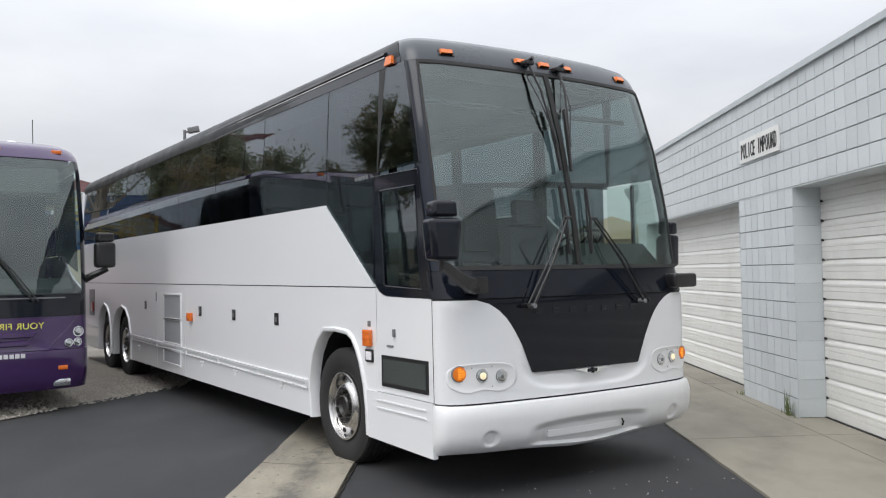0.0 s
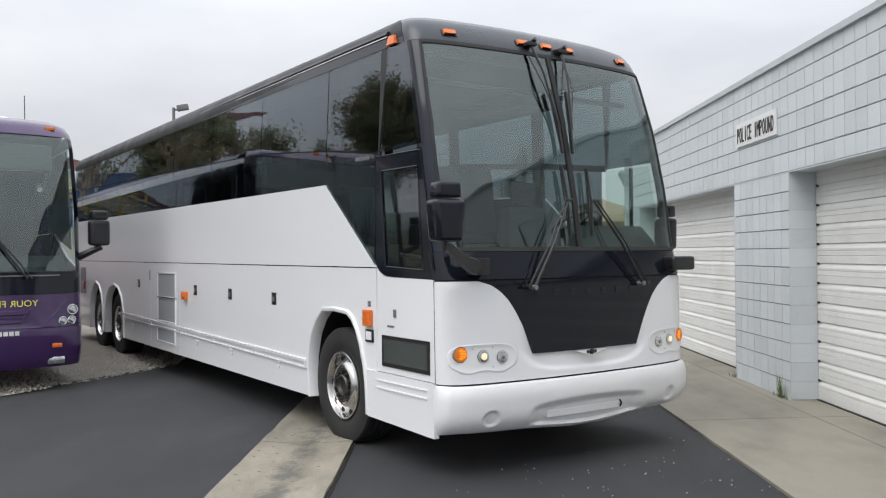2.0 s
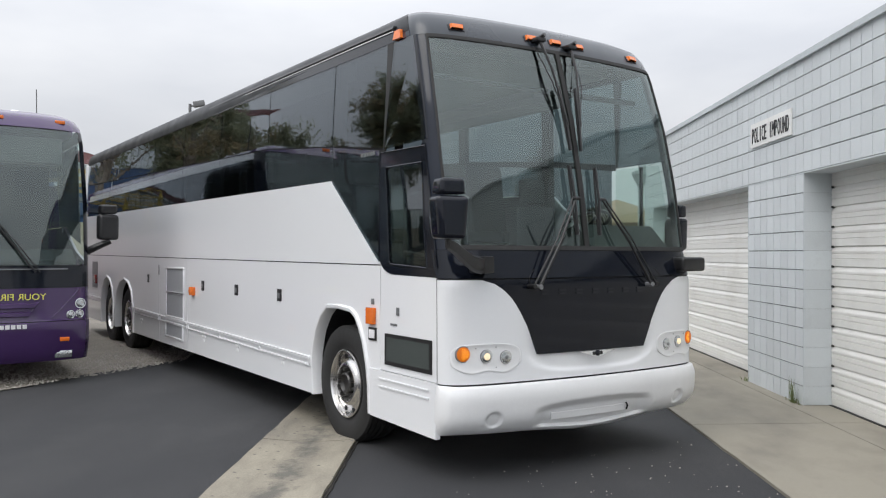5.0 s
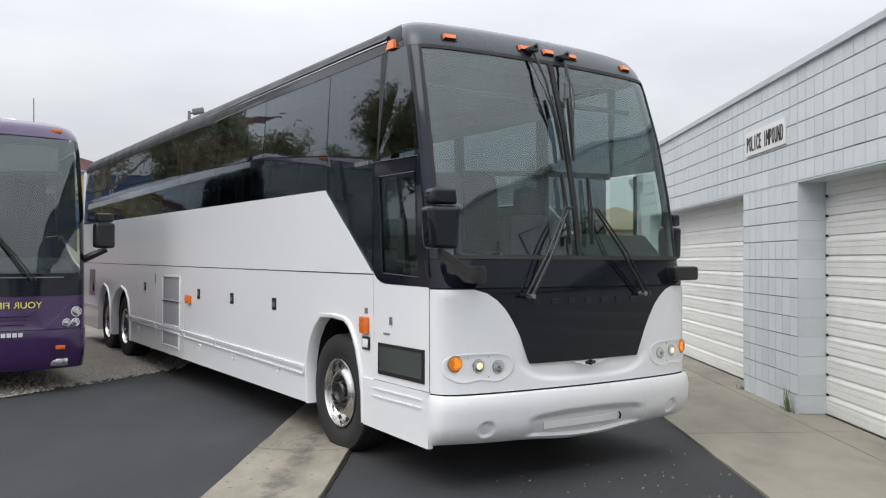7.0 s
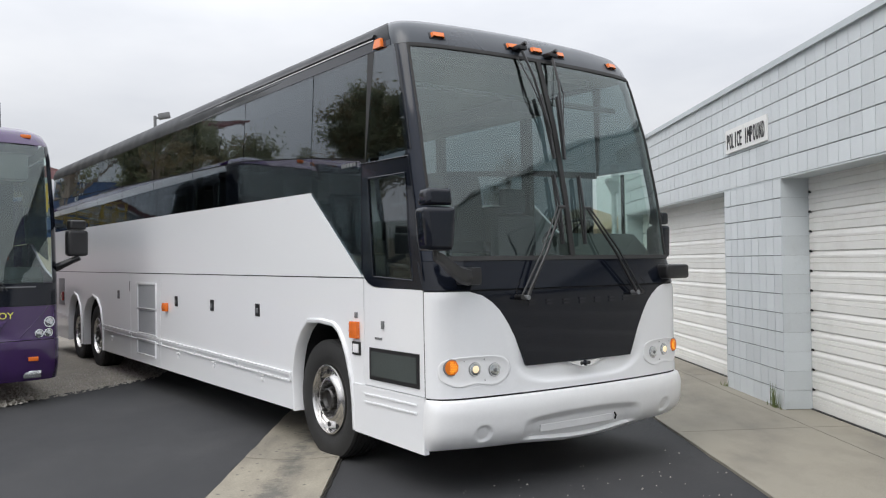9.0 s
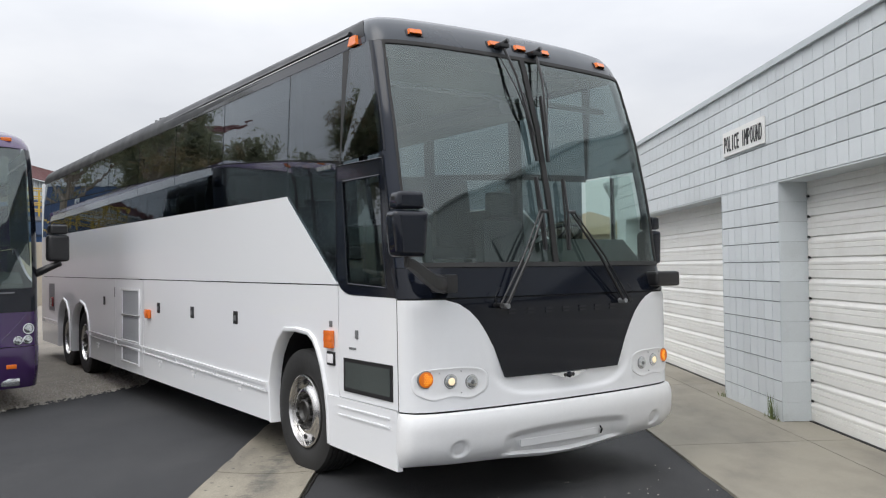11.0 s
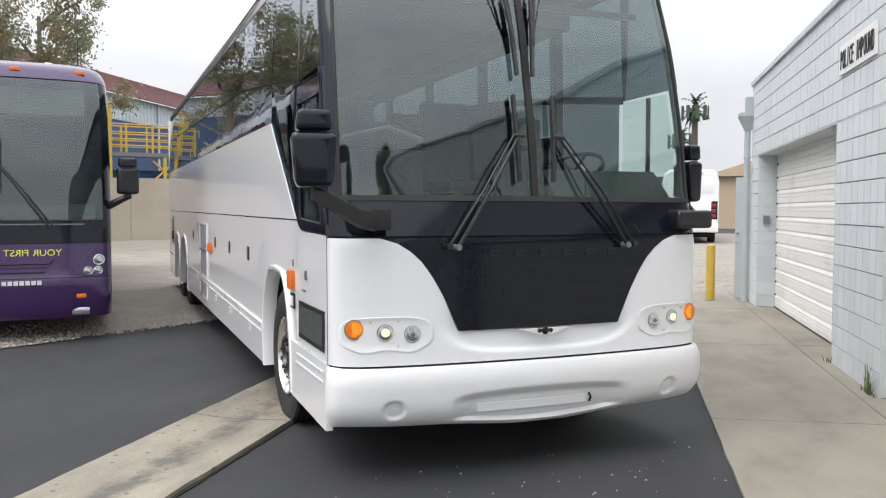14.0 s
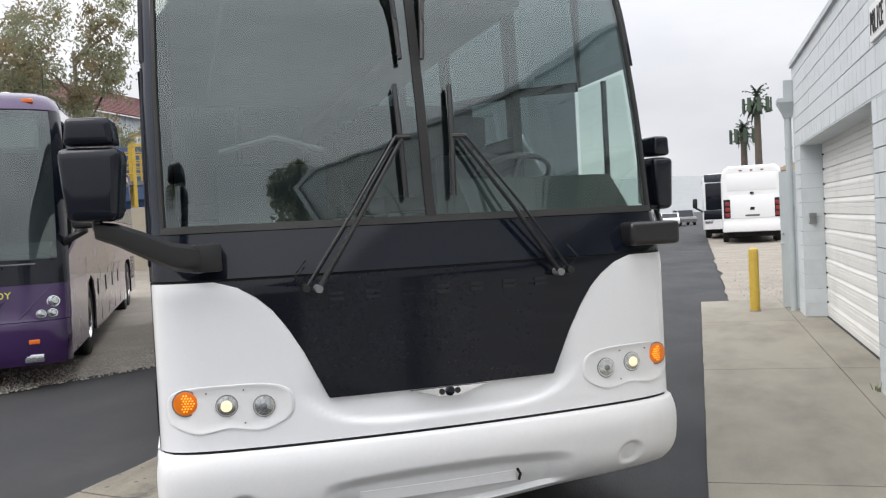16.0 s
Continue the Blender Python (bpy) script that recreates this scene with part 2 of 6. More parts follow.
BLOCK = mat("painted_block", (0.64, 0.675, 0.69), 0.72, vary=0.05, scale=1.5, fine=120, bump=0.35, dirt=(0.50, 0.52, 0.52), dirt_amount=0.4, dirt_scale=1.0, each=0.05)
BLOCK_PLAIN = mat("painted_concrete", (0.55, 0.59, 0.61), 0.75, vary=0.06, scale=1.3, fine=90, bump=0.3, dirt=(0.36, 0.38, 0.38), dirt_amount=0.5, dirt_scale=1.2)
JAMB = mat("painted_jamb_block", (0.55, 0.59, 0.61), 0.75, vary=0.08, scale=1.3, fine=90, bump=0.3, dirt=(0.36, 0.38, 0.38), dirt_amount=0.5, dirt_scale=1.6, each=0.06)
MORTAR = mat("mortar_joint", (0.20, 0.215, 0.22), 0.9, vary=0.15)
SHUTTER = mat("white_roller_slat", (0.82, 0.815, 0.785), 0.45, vary=0.03, scale=1.4, dirt=(0.50, 0.47, 0.42), dirt_amount=0.35, dirt_scale=1.3, each=0.02)
SIGN_WHITE = mat("sign_board", (0.80, 0.80, 0.78), 0.5, vary=0.03)
SIGN_BLACK = mat("sign_letter_black", (0.015, 0.015, 0.018), 0.6)
DRAIN = mat("painted_downpipe", (0.42, 0.46, 0.47), 0.5, vary=0.06, dirt=(0.3, 0.31, 0.3), dirt_amount=0.4)
YELLOW = mat("yellow_safety_paint", (0.54, 0.37, 0.055), 0.5, vary=0.12, scale=6, dirt=(0.3, 0.2, 0.08), dirt_amount=0.4, dirt_scale=5)
BEIGE_WALL = mat("beige_retaining_wall", (0.43, 0.385, 0.31), 0.9, vary=0.06, scale=0.4, fine=9, dirt=(0.33, 0.29, 0.235), dirt_amount=0.5, dirt_scale=0.25)
BLUE_WALL = mat("blue_cladding", (0.045, 0.085, 0.175), 0.55, vary=0.08, scale=0.4)
BLUE_BRIGHT = mat("blue_tarpaulin", (0.035, 0.12, 0.33), 0.5, vary=0.15)
PALE_WALL = mat("pale_cladding", (0.60, 0.64, 0.66), 0.6, vary=0.05, scale=0.4)
RED_ROOF = mat("dark_red_roof", (0.13, 0.040, 0.038), 0.6, vary=0.10, scale=0.5)
BARK = mat("bark", (0.24, 0.205, 0.165), 0.9, vary=0.3, scale=5, fine=30, bump=0.6)
LEAF = mat("gum_leaf", (0.25, 0.265, 0.17), 0.6, vary=0.35, scale=0.8, fine=8)
LEAF_BROWN = mat("dry_gum_leaf", (0.25, 0.205, 0.12), 0.7, vary=0.3, scale=0.8, fine=8)


def leafy(m):
    """Lets half of the light through the leaves."""
    n, l = m.node_tree.nodes, m.node_tree.links
    b = n["Principled BSDF"]
    tr, mx = n.new("ShaderNodeBsdfTranslucent"), n.new("ShaderNodeMixShader")
    l.new(b.inputs["Base Color"].links[0].from_socket, tr.inputs[0])
    mx.inputs[0].default_value = 0.5
    l.new(b.outputs[0], mx.inputs[1])
    l.new(tr.outputs[0], mx.inputs[2])
    l.new(mx.outputs[0], n["Material Output"].inputs[0])


leafy(LEAF)
leafy(LEAF_BROWN)
PALM_LEAF = mat("palm_frond", (0.055, 0.085, 0.055), 0.6, vary=0.3)
PALM_TRUNK = mat("palm_mast", (0.10, 0.082, 0.065), 0.9, vary=0.25, bump=0.5)
HILL = mat("hazy_hill", (0.27, 0.285, 0.29), 1.0, vary=0.08, scale=0.02, fine=0.3)
TAN_WALL = mat("tan_stucco", (0.50, 0.40, 0.28), 0.9, vary=0.06, scale=0.5)
WEED = mat("weed", (0.13, 0.16, 0.06), 0.8, vary=0.3, fine=20)
SIDELINE = mat("worn_road_line", (0.55, 0.55, 0.53), 0.8, vary=0.2, fine=40)


# ---- mesh helpers ----
def mesh_of(bm, name, material, smooth=False, sharp=35):
    bmesh.ops.recalc_face_normals(bm, faces=bm.faces)
    me = bpy.data.meshes.new(name)
    bm.to_mesh(me)
    bm.free()
    me.materials.append(material)
    if smooth:
        me.shade_smooth()
        me.set_sharp_from_angle(angle=radians(sharp))
    return me


def part(name, bm, material, parent=None, label="", smooth=False, sharp=35):
    ob = new(name, mesh_of(bm, name, material, smooth, sharp))
    if parent is not None:
        ob.parent = parent
    if label:
        tagged(ob, label)
    return ob


def thing(name, label, category, group="", kind="", m=None):
    ob = tagged(new(name), label, category, group, kind)
    if m is not None:
        ob.matrix_basis = m
    return ob


def box(bm, x0, x1, y0, y1, z0, z1, bevel=0.0, m=None, seg=2):
    vs = [bm.verts.new((x, y, z)) for x in (x0, x1) for y in (y0, y1) for z in (z0, z1)]
    fs = [bm.faces.new([vs[i] for i in q]) for q in ((0, 1, 3, 2), (4, 6, 7, 5), (0, 4, 5, 1), (2, 3, 7, 6), (0, 2, 6, 4), (1, 5, 7, 3))]
    if m is not None:
        for v in vs:
            v.co = m @ v.co
    if bevel:
        edges = list({e for f in fs for e in f.edges})
        bmesh.ops.bevel(bm, geom=edges, offset=bevel, segments=seg, affect="EDGES", profile=0.6)
    return bm


def B(*a, **k):
    return box(bmesh.new(), *a, **k)


def prism(pts, put, d0, d1, bm=None):
    """A polygon of (a, b) points made solid between depths d0 and d1; put(a, b, d) gives the place."""
    bm = bm or bmesh.new()
    lo = [bm.verts.new(put(a, b, d0)) for a, b in pts]
    hi = [bm.verts.new(put(a, b, d1)) for a, b in pts]
    n = len(pts)
    caps = [bm.faces.new(lo[::-1]), bm.faces.new(hi)]
    for i in range(n):
        bm.faces.new((lo[i], lo[(i + 1) % n], hi[(i + 1) % n], hi[i]))
    if n > 4:
        bmesh.ops.delete(bm, geom=caps, context="FACES_ONLY")
        for tri in tessellate_polygon([[Vector((a, b, 0)) for a, b in pts]]):
            bm.faces.new([lo[i] for i in tri])
            bm.faces.new([hi[i] for i in tri])
    return bm


def tube(bm, pts, r, seg=8, r2=None, caps=True):
    """A round bar along points, tapering from r to r2."""
    pts = [Vector(p) for p in pts]
    r2 = r if r2 is None else r2
    rings = []
    for i, p in enumerate(pts):
        d = (pts[min(i + 1, len(pts) - 1)] - pts[max(i - 1, 0)]).normalized()
        a = d.cross(Vector((0, 0, 1)) if abs(d.z) < 0.9 else Vector((1, 0, 0))).normalized()
        b = d.cross(a)
        rad = r + (r2 - r) * i / max(1, len(pts) - 1)
        rings.append([bm.verts.new(p + rad * (math.cos(k * math.tau / seg) * a + math.sin(k * math.tau / seg) * b)) for k in range(seg)])
    for q, w in zip(rings, rings[1:]):
        for k in range(seg):
            bm.faces.new((q[k], q[(k + 1) % seg], w[(k + 1) % seg], w[k]))
    if caps:
        bm.faces.new(rings[0][::-1])
        bm.faces.new(rings[-1])
    return bm


def T(pts, r, seg=8, r2=None):
    return tube(bmesh.new(), pts, r, seg, r2)


def lathe(profile, put, seg=32, bm=None):
    """Turn (radius, depth) pairs round an axis; put(a, b, d) gives the place."""
    bm = bm or bmesh.new()
    rings = []
    for r, d in profile:
        if r < 1e-5:
            rings.append([bm.verts.new(put(0, 0, d))])
        else:
            rings.append([bm.verts.new(put(r * math.cos(k * math.tau / seg), r * math.sin(k * math.tau / seg), d)) for k in range(seg)])
    for q, w in zip(rings, rings[1:]):
        for k in range(seg):
            k2 = (k + 1) % seg
            if len(q) == 1 and len(w) == 1:
                continue
            if len(q) == 1:
                bm.faces.new((q[0], w[k2], w[k]))
            elif len(w) == 1:
                bm.faces.new((q[k], q[k2], w[0]))
            else:
                bm.faces.new((q[k], q[k2], w[k2], w[k]))
    return bm


def sheet(bm, rows, closed=False):
    """Faces over a grid of places."""
    vs = [[bm.verts.new(p) for p in r] for r in rows]
    for a, b in zip(vs, vs[1:]):
        for i in range(len(a) - (0 if closed else 1)):
            j = (i + 1) % len(a)
            bm.faces.new((a[i], a[j], b[j], b[i]))
    return vs


def shell(rows, back):
    """A grid of places made solid: back holds the places of the inner side."""
    bm = bmesh.new()
    o, i = sheet(bm, rows), sheet(bm, back)
    R, C = len(o), len(o[0])
    rim = [(0, c) for c in range(C)] + [(r, C - 1) for r in range(1, R)] + [(R - 1, c) for c in range(C - 2, -1, -1)] + [(r, 0) for r in range(R - 2, 0, -1)]
    for (a, b), (c, d) in zip(rim, rim[1:] + rim[:1]):
        bm.faces.new((o[a][b], o[c][d], i[c][d], i[a][b]))
    return bm


def letters(text, size, depth=0.004):
    """Letters as a mesh in the x-y plane, from the left of the baseline."""
    cu = bpy.data.curves.new("lettering", "FONT")
    cu.body, cu.size, cu.extrude, cu.resolution_u = text, size, depth, 3
    ob = bpy.data.objects.new("lettering", cu)
    scene.collection.objects.link(ob)
    me = bpy.data.meshes.new_from_object(ob.evaluated_get(bpy.context.evaluated_depsgraph_get()))
    bpy.data.objects.remove(ob)
    bm = bmesh.new()
    bm.from_mesh(me)
    xs = [v.co.x for v in bm.verts]
    return bm, min(xs), max(xs)


# ---- ground ----
U, N = Vector((0.565, 0.825, 0)), Vector((-0.825, 0.565, 0))
W0 = Vector((3.44, 0.46, 0))            # wall face at the near edge of the pier


def along(s, d, z=0.0):
    """A place by the block building: s metres along its face, d metres out from it."""
    return W0 + U * s + N * d + Vector((0, 0, z))


def flat(pts, z, material, name, label, category, thick=0.25):
    return tagged(part(name, prism(pts, lambda a, b, d: (a, b, d), z - thick, z), material), label, category, kind="structure")


ground = part("ground", prism([(-700, -700), (700, -700), (700, 700), (-700, 700)], lambda a, b, d: (a, b, d), -0.5, -0.04), ASPHALT)
tagged(ground, "dark grey asphalt yard stretching to the horizon", "ground", kind="structure")


def slab(name, grid, z, material, label, category, amp=0.01, freq=0.6):
    bm = bmesh.new()
    sheet(bm, [[Vector((x, y, z + amp * noise.noise(Vector((x * freq, y * freq, 0))))) for x, y in r] for r in grid])
    ob = part(name, bm, material, smooth=True)
    return tagged(ob, label, category, kind="structure")


slab("road", [[(-40 + 2.0 * i, -40 + 2.0 * j) for i in range(70)] for j in range(75)], 0.0, ASPHALT, "freshly sealed dark asphalt road with faint patches", "road", amp=0.006)
# gravel lot behind the coaches
bm = bmesh.new()
rows = []
for j in range(61):
    v = (j / 60) ** 1.6
    row = []
    for i in range(91):
        x = -60 + 70 * i / 90
        e = 6.95 + 0.60 * (x + 2.4) + 0.28 * noise.noise(Vector((x * 0.7, 3, 0))) if x < -1 else 7.8 + 1.72 * (x + 1) + 0.2 * noise.noise(Vector((x * 0.7, 3, 0)))
        e = max(e, 3.5 + 0.4 * noise.noise(Vector((x * 0.5, 9, 0))))
        y = e + (46 - e) * v
        row.append(Vector((x, y, 0.012 + 0.035 * min(1, v * 9) + 0.02 * noise.noise(Vector((x, y, 0))) * min(1, v * 20))))
    rows.append(row)
sheet(bm, rows)
gravel = tagged(part("gravel_lot", bm, GRAVEL, smooth=True), "dusty pale gravel and dirt parking lot", "gravel", kind="structure")
# gravel lot past the block building
bm = bmesh.new()
rows = []
for j in range(31):
    s = 9.3 + 42 * (j / 30) ** 1.4
    row = []
    for i in range(31):
        d = 0.95 + 0.2 * noise.noise(Vector((s * 0.6, 1, 0))) + (-42 - 0.95) * (i / 30) ** 1.5
        p = along(s + 0.15 * noise.noise(Vector((d, 7, 0))), d)
        row.append(Vector((p.x, p.y, 0.026 + 0.012 * noise.noise(p))))
    rows.append(row)
sheet(bm, rows)
tagged(part("gravel_lot", bm, GRAVEL, smooth=True), "pale gravel lot beyond the block building", "gravel", kind="structure")

# concrete gutter strip across the yard, in three cast lengths
G0, GD = Vector((-1.85, 2.07, 0)), Vector((0.572, 0.820, 0))
GX = Vector((0.82, -0.572, 0))
gutter = tagged(new("gutter"), "worn pale concrete valley gutter, stained and cracked", "gutter", kind="structure")
for a, b in ((-12.0, -6.1), (-6.08, -0.02), (0.0, 3.3), (3.32, 9.0)):
    rows, back = [], []
    for k in range(25):
        s = a + (b - a) * k / 24
        row = []
        for i in range(7):
            d = -0.03 + 0.80 * i / 6
            p = G0 + GD * s + GX * (d + 0.012 * noise.noise(Vector((s * 3, i // 6, 4))))
            row.append(Vector((p.x, p.y, 0.034 - 0.022 * math.sin(math.pi * i / 6) + 0.002 * noise.noise(Vector((s * 4, d * 4, 0))))))
        rows.append(row)
        back.append([p - Vector((0, 0, 0.12)) for p in row])
    part("slab", shell(rows, back), GUTTER_CON, gutter)

# ragged dark gaps where the asphalt meets the gutter
for edge, sg in ((-0.03, -1), (0.77, 1)):
    rows, back = [], []
    for k in range(240):
        s = -12 + 21 * k / 239
        wide = 0.022 + 0.035 * max(0.0, noise.noise(Vector((s * 4.3, edge * 9, 1)))) + 0.012 * noise.noise(Vector((s * 17, edge, 3)))
        p, q = G0 + GD * s + GX * (edge - sg * 0.03), G0 + GD * s + GX * (edge + sg * max(0.006, wide))
        pair = [Vector((p.x, p.y, 0.010)), Vector((q.x, q.y, 0.010))]
        rows.append(pair if sg > 0 else pair[::-1])
        back.append([v - Vector((0, 0, 0.05)) for v in rows[-1]])
    part("joint_filler", shell(rows, back), SOIL, gutter, "dark crumbled joint")

# concrete apron beside the block building, rising gently to its wall
pavement = tagged(new("pavement"), "light grey-brown concrete apron with saw-cut joints and water stains", "pavement", kind="structure")
PAVE = 1.42
cuts = [-26.0, -20.0, -14.0, -8.2, -4.6, -0.9, 2.75, 6.4, 9.25]
for a, b in zip(cuts, cuts[1:]):
    rows, back = [], []
    for k in range(13):
        s = a + 0.006 + (b - a - 0.012) * k / 12
        row = [along(s, d + (0.012 * noise.noise(Vector((s * 2.5, 0, 2))) if d > 1.4 else 0), 0.022 + 0.026 * (1 - d / PAVE)) for d in (0.157, 0.5, 0.9, 1.2, PAVE)]
        rows.append(row)
        back.append([p - Vector((0, 0, 0.15)) for p in row])
    part("slab", shell(rows, back), CONCRETE, pavement)
    rows, back = [], []
    for k in range(5):
        s = a + 0.006 + (b - a - 0.012) * k / 4
        row = [along(s, d, 0.046 + 0.004 * (0.15 - d)) for d in (-0.42, 0.15)]
        rows.append(row)
        back.append([p - Vector((0, 0, 0.15)) for p in row])
    part("slab", shell(rows, back), CONCRETE, pavement)
tagged(part("trim", prism([(-26, -0.44), (9.25, -0.44), (9.25, PAVE - 0.03), (-26, PAVE - 0.03)], lambda s, d, z: along(s, d, z), -0.3, 0.008), MORTAR), "dark soil filled joints below the concrete apron", "joint", kind="structure")

# ---- block building ----
PIER, DOOR_W, TOP, LINTEL = 1.66, 5.06, 3.69, 2.487
# (start, end) of the piers along the face
piers = [(0.0, PIER), (PIER + DOOR_W, 7.42), (-7.6, -DOOR_W)]
S_END, S_BEG = 7.42, piers[-1][0]
wall = tagged(new("wall_front"), "pale grey painted scored-block wall with dark mortar joints", "wall", kind="structure")
core = bmesh.new()
for a, b in piers:
    prism([(a + 0.01, -0.3), (b - 0.01, -0.3), (b - 0.01, -0.012), (a + 0.01, -0.012)], lambda s, d, z: along(s, d, z), 0.0, LINTEL + 0.02, core)
prism([(S_BEG, -0.3), (S_END - 0.01, -0.3), (S_END - 0.01, -0.012), (S_BEG, -0.012)], lambda s, d, z: along(s, d, z), LINTEL + 0.012, TOP - 0.02, core)
part("mortar", core, MORTAR, wall)
for a, b in piers:
    for e0, e1 in ((a - 0.004, a + 0.012), (b - 0.012, b + 0.004)):
        z1 = LINTEL
        while z1 > 0.1:
            z0 = max(0.05, z1 - 0.204)
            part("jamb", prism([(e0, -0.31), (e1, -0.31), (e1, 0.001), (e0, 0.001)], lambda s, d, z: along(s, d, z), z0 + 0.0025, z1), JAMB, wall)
            z1 = z0
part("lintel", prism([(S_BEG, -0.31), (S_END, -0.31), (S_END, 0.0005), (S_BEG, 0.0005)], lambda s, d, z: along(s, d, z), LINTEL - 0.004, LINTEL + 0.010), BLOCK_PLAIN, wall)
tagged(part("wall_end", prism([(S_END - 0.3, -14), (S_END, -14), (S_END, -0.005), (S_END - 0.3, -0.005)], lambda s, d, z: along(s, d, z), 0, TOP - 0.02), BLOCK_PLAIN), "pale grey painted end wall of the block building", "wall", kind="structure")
tagged(part("wall_back", prism([(S_BEG, -14.3), (S_END, -14.3), (S_END, -14.01), (S_BEG, -14.01)], lambda s, d, z: along(s, d, z), 0, TOP - 0.02), BLOCK_PLAIN), "plain back wall of the block building", "wall", kind="structure")
tagged(part("wall_far_end", prism([(S_BEG, -14), (S_BEG + 0.3, -14), (S_BEG + 0.3, -0.31), (S_BEG, -0.31)], lambda s, d, z: along(s, d, z), 0, TOP - 0.02), BLOCK_PLAIN), "plain end wall of the block building", "wall", kind="structure")
tagged(part("roof", prism([(S_BEG + 0.3, -14), (S_END - 0.3, -14), (S_END - 0.3, -0.31), (S_BEG + 0.3, -0.31)], lambda s, d, z: along(s, d, z), TOP - 0.4, TOP - 0.15), MORTAR), "flat dark roof behind the parapet", "roof", kind="structure")
tagged(part("ceiling", prism([(S_BEG + 0.3, -14), (S_END - 0.3, -14), (S_END - 0.3, -0.31), (S_BEG + 0.3, -0.31)], lambda s, d, z: along(s, d, z), TOP - 0.6, TOP - 0.42), BLOCK_PLAIN), "plain ceiling inside the block building", "ceiling", kind="structure")
tagged(part("trim", prism([(S_BEG - 0.02, -0.33), (S_END + 0.03, -0.33), (S_END + 0.03, 0.035), (S_BEG - 0.02, 0.035)], lambda s, d, z: along(s, d, z), TOP - 0.005, TOP + 0.06), BLOCK_PLAIN), "pale grey metal parapet capping", "capping", kind="structure")

# roller doors
def roller_door(a, b, name):
    door = tagged(new(name), "closed white sectional roller door with ribbed slats, slightly dented and dirty", "garage door", kind="structure")
    n = 12
    prof = [(0.0, -0.004), (0.006, 0.010), (0.075, 0.012), (0.080, 0.004), (0.086, 0.012), (0.126, 0.012), (0.131, 0.004), (0.137, 0.012), (0.160, 0.014), (0.206, -0.006)]
    for k in range(n):
        z0 = 0.055 + k * 0.2075
        rows = []
        for i in range(9):
            s = a + 0.01 + (b - a - 0.02) * i / 8
            rows.append([along(s, -0.30 + d + 0.004 * noise.noise(Vector((s * 0.9, z * 3 + k, a))), z0 + z) for z, d in prof])
        back = [[p - N * 0.03 for p in r] for r in rows]
        part("slat", shell(rows, back), SHUTTER, door)
        for s in (a + 0.012, b - 0.05):
            part("hinge", prism([(s, -0.30), (s + 0.022, -0.30), (s + 0.022, -0.276), (s, -0.276)], lambda q, d, z: along(q, d, z), z0 + 0.194, z0 + 0.218), BLACK_PLASTIC, door)
    part("bottom_seal", prism([(a, -0.34), (b, -0.34), (b, -0.27), (a, -0.27)], lambda q, d, z: along(q, d, z), 0.03, 0.056), RUBBER, door)
    return door


roller_door(PIER, PIER + DOOR_W, "door_1")
roller_door(-DOOR_W, 0.0, "door_2")


# ---- white coach ----
BOW = [(0.0, 0.0), (0.2, 0.003), (0.4, 0.010), (0.6, 0.021), (0.8, 0.038), (0.95, 0.055), (1.06, 0.073), (1.14, 0.093), (1.20, 0.116), (1.245, 0.143), (1.275, 0.178), (1.290, 0.216), (1.295, 0.26)]
ARC = [0.0]
for (x0, y0), (x1, y1) in zip(BOW, BOW[1:]):
    ARC.append(ARC[-1] + math.hypot(x1 - x0, y1 - y0))
S_MAX = ARC[-1]
PROFILE = [(0.28, 0.0), (0.70, -0.03), (0.9, -0.022), (1.4, -0.022), (1.66, 0.046), (1.70, 0.063), (2.0, 0.103), (2.2, 0.138), (2.7, 0.245), (3.2, 0.395), (3.37, 0.465), (3.47, 0.545), (3.54, 0.68), (3.585, 0.95)]
WIDTH = [(0.0, 1.295), (2.3, 1.295), (2.8, 1.282), (3.3, 1.252), (3.40, 1.235), (3.48, 1.195), (3.54, 1.12), (3.585, 0.98)]


def lerp(table, v):
    return float(np.interp(v, [a for a, _ in table], [b for _, b in table]))


def front(s, z, off=0.0):
    """A place on the coach's front skin: s metres round it from the middle, at height z, off metres proud."""
    def at(q, h):
        a = min(abs(q), S_MAX)
        x, y = float(np.interp(a, ARC, [p[0] for p in BOW])), float(np.interp(a, ARC, [p[1] for p in BOW]))
        return Vector((math.copysign(x, q) * lerp(WIDTH, h) / 1.295, lerp(PROFILE, h) + y, h))
    p = at(s, z)
    if off:
        sg = 1 if s < S_MAX - 0.03 else -1
        du = (at(s + 0.02 * sg, z) - p) * sg
        dz = at(s, z + 0.02) - at(s, z - 0.02)
        p = p + du.cross(dz).normalized() * off
    return p


def skin(z0, z1, left, right, nz=10, ns=16, off=0.0, thick=0.02, zs=None, pane=False):
    """A solid patch of the front between the heights, from left(z) to right(z)."""
    zs = zs or [z0 + (z1 - z0) * j / nz for j in range(nz + 1)]
    left = left if callable(left) else (lambda z, v=left: v)
    right = right if callable(right) else (lambda z, v=right: v)
    offs = off if callable(off) else (lambda s, z: off)
    g = [[(left(z) + (right(z) - left(z)) * i / ns, z) for i in range(ns + 1)] for z in zs]
    if pane:
        bm = bmesh.new()
        sheet(bm, [[front(s, z, offs(s, z)) for s, z in r] for r in g])
        return bm
    return shell([[front(s, z, offs(s, z)) for s, z in r] for r in g], [[front(s, z, offs(s, z) - thick) for s, z in r] for r in g])


coach = thing("motor_coach", "long white and black touring motor coach parked on asphalt", "bus")

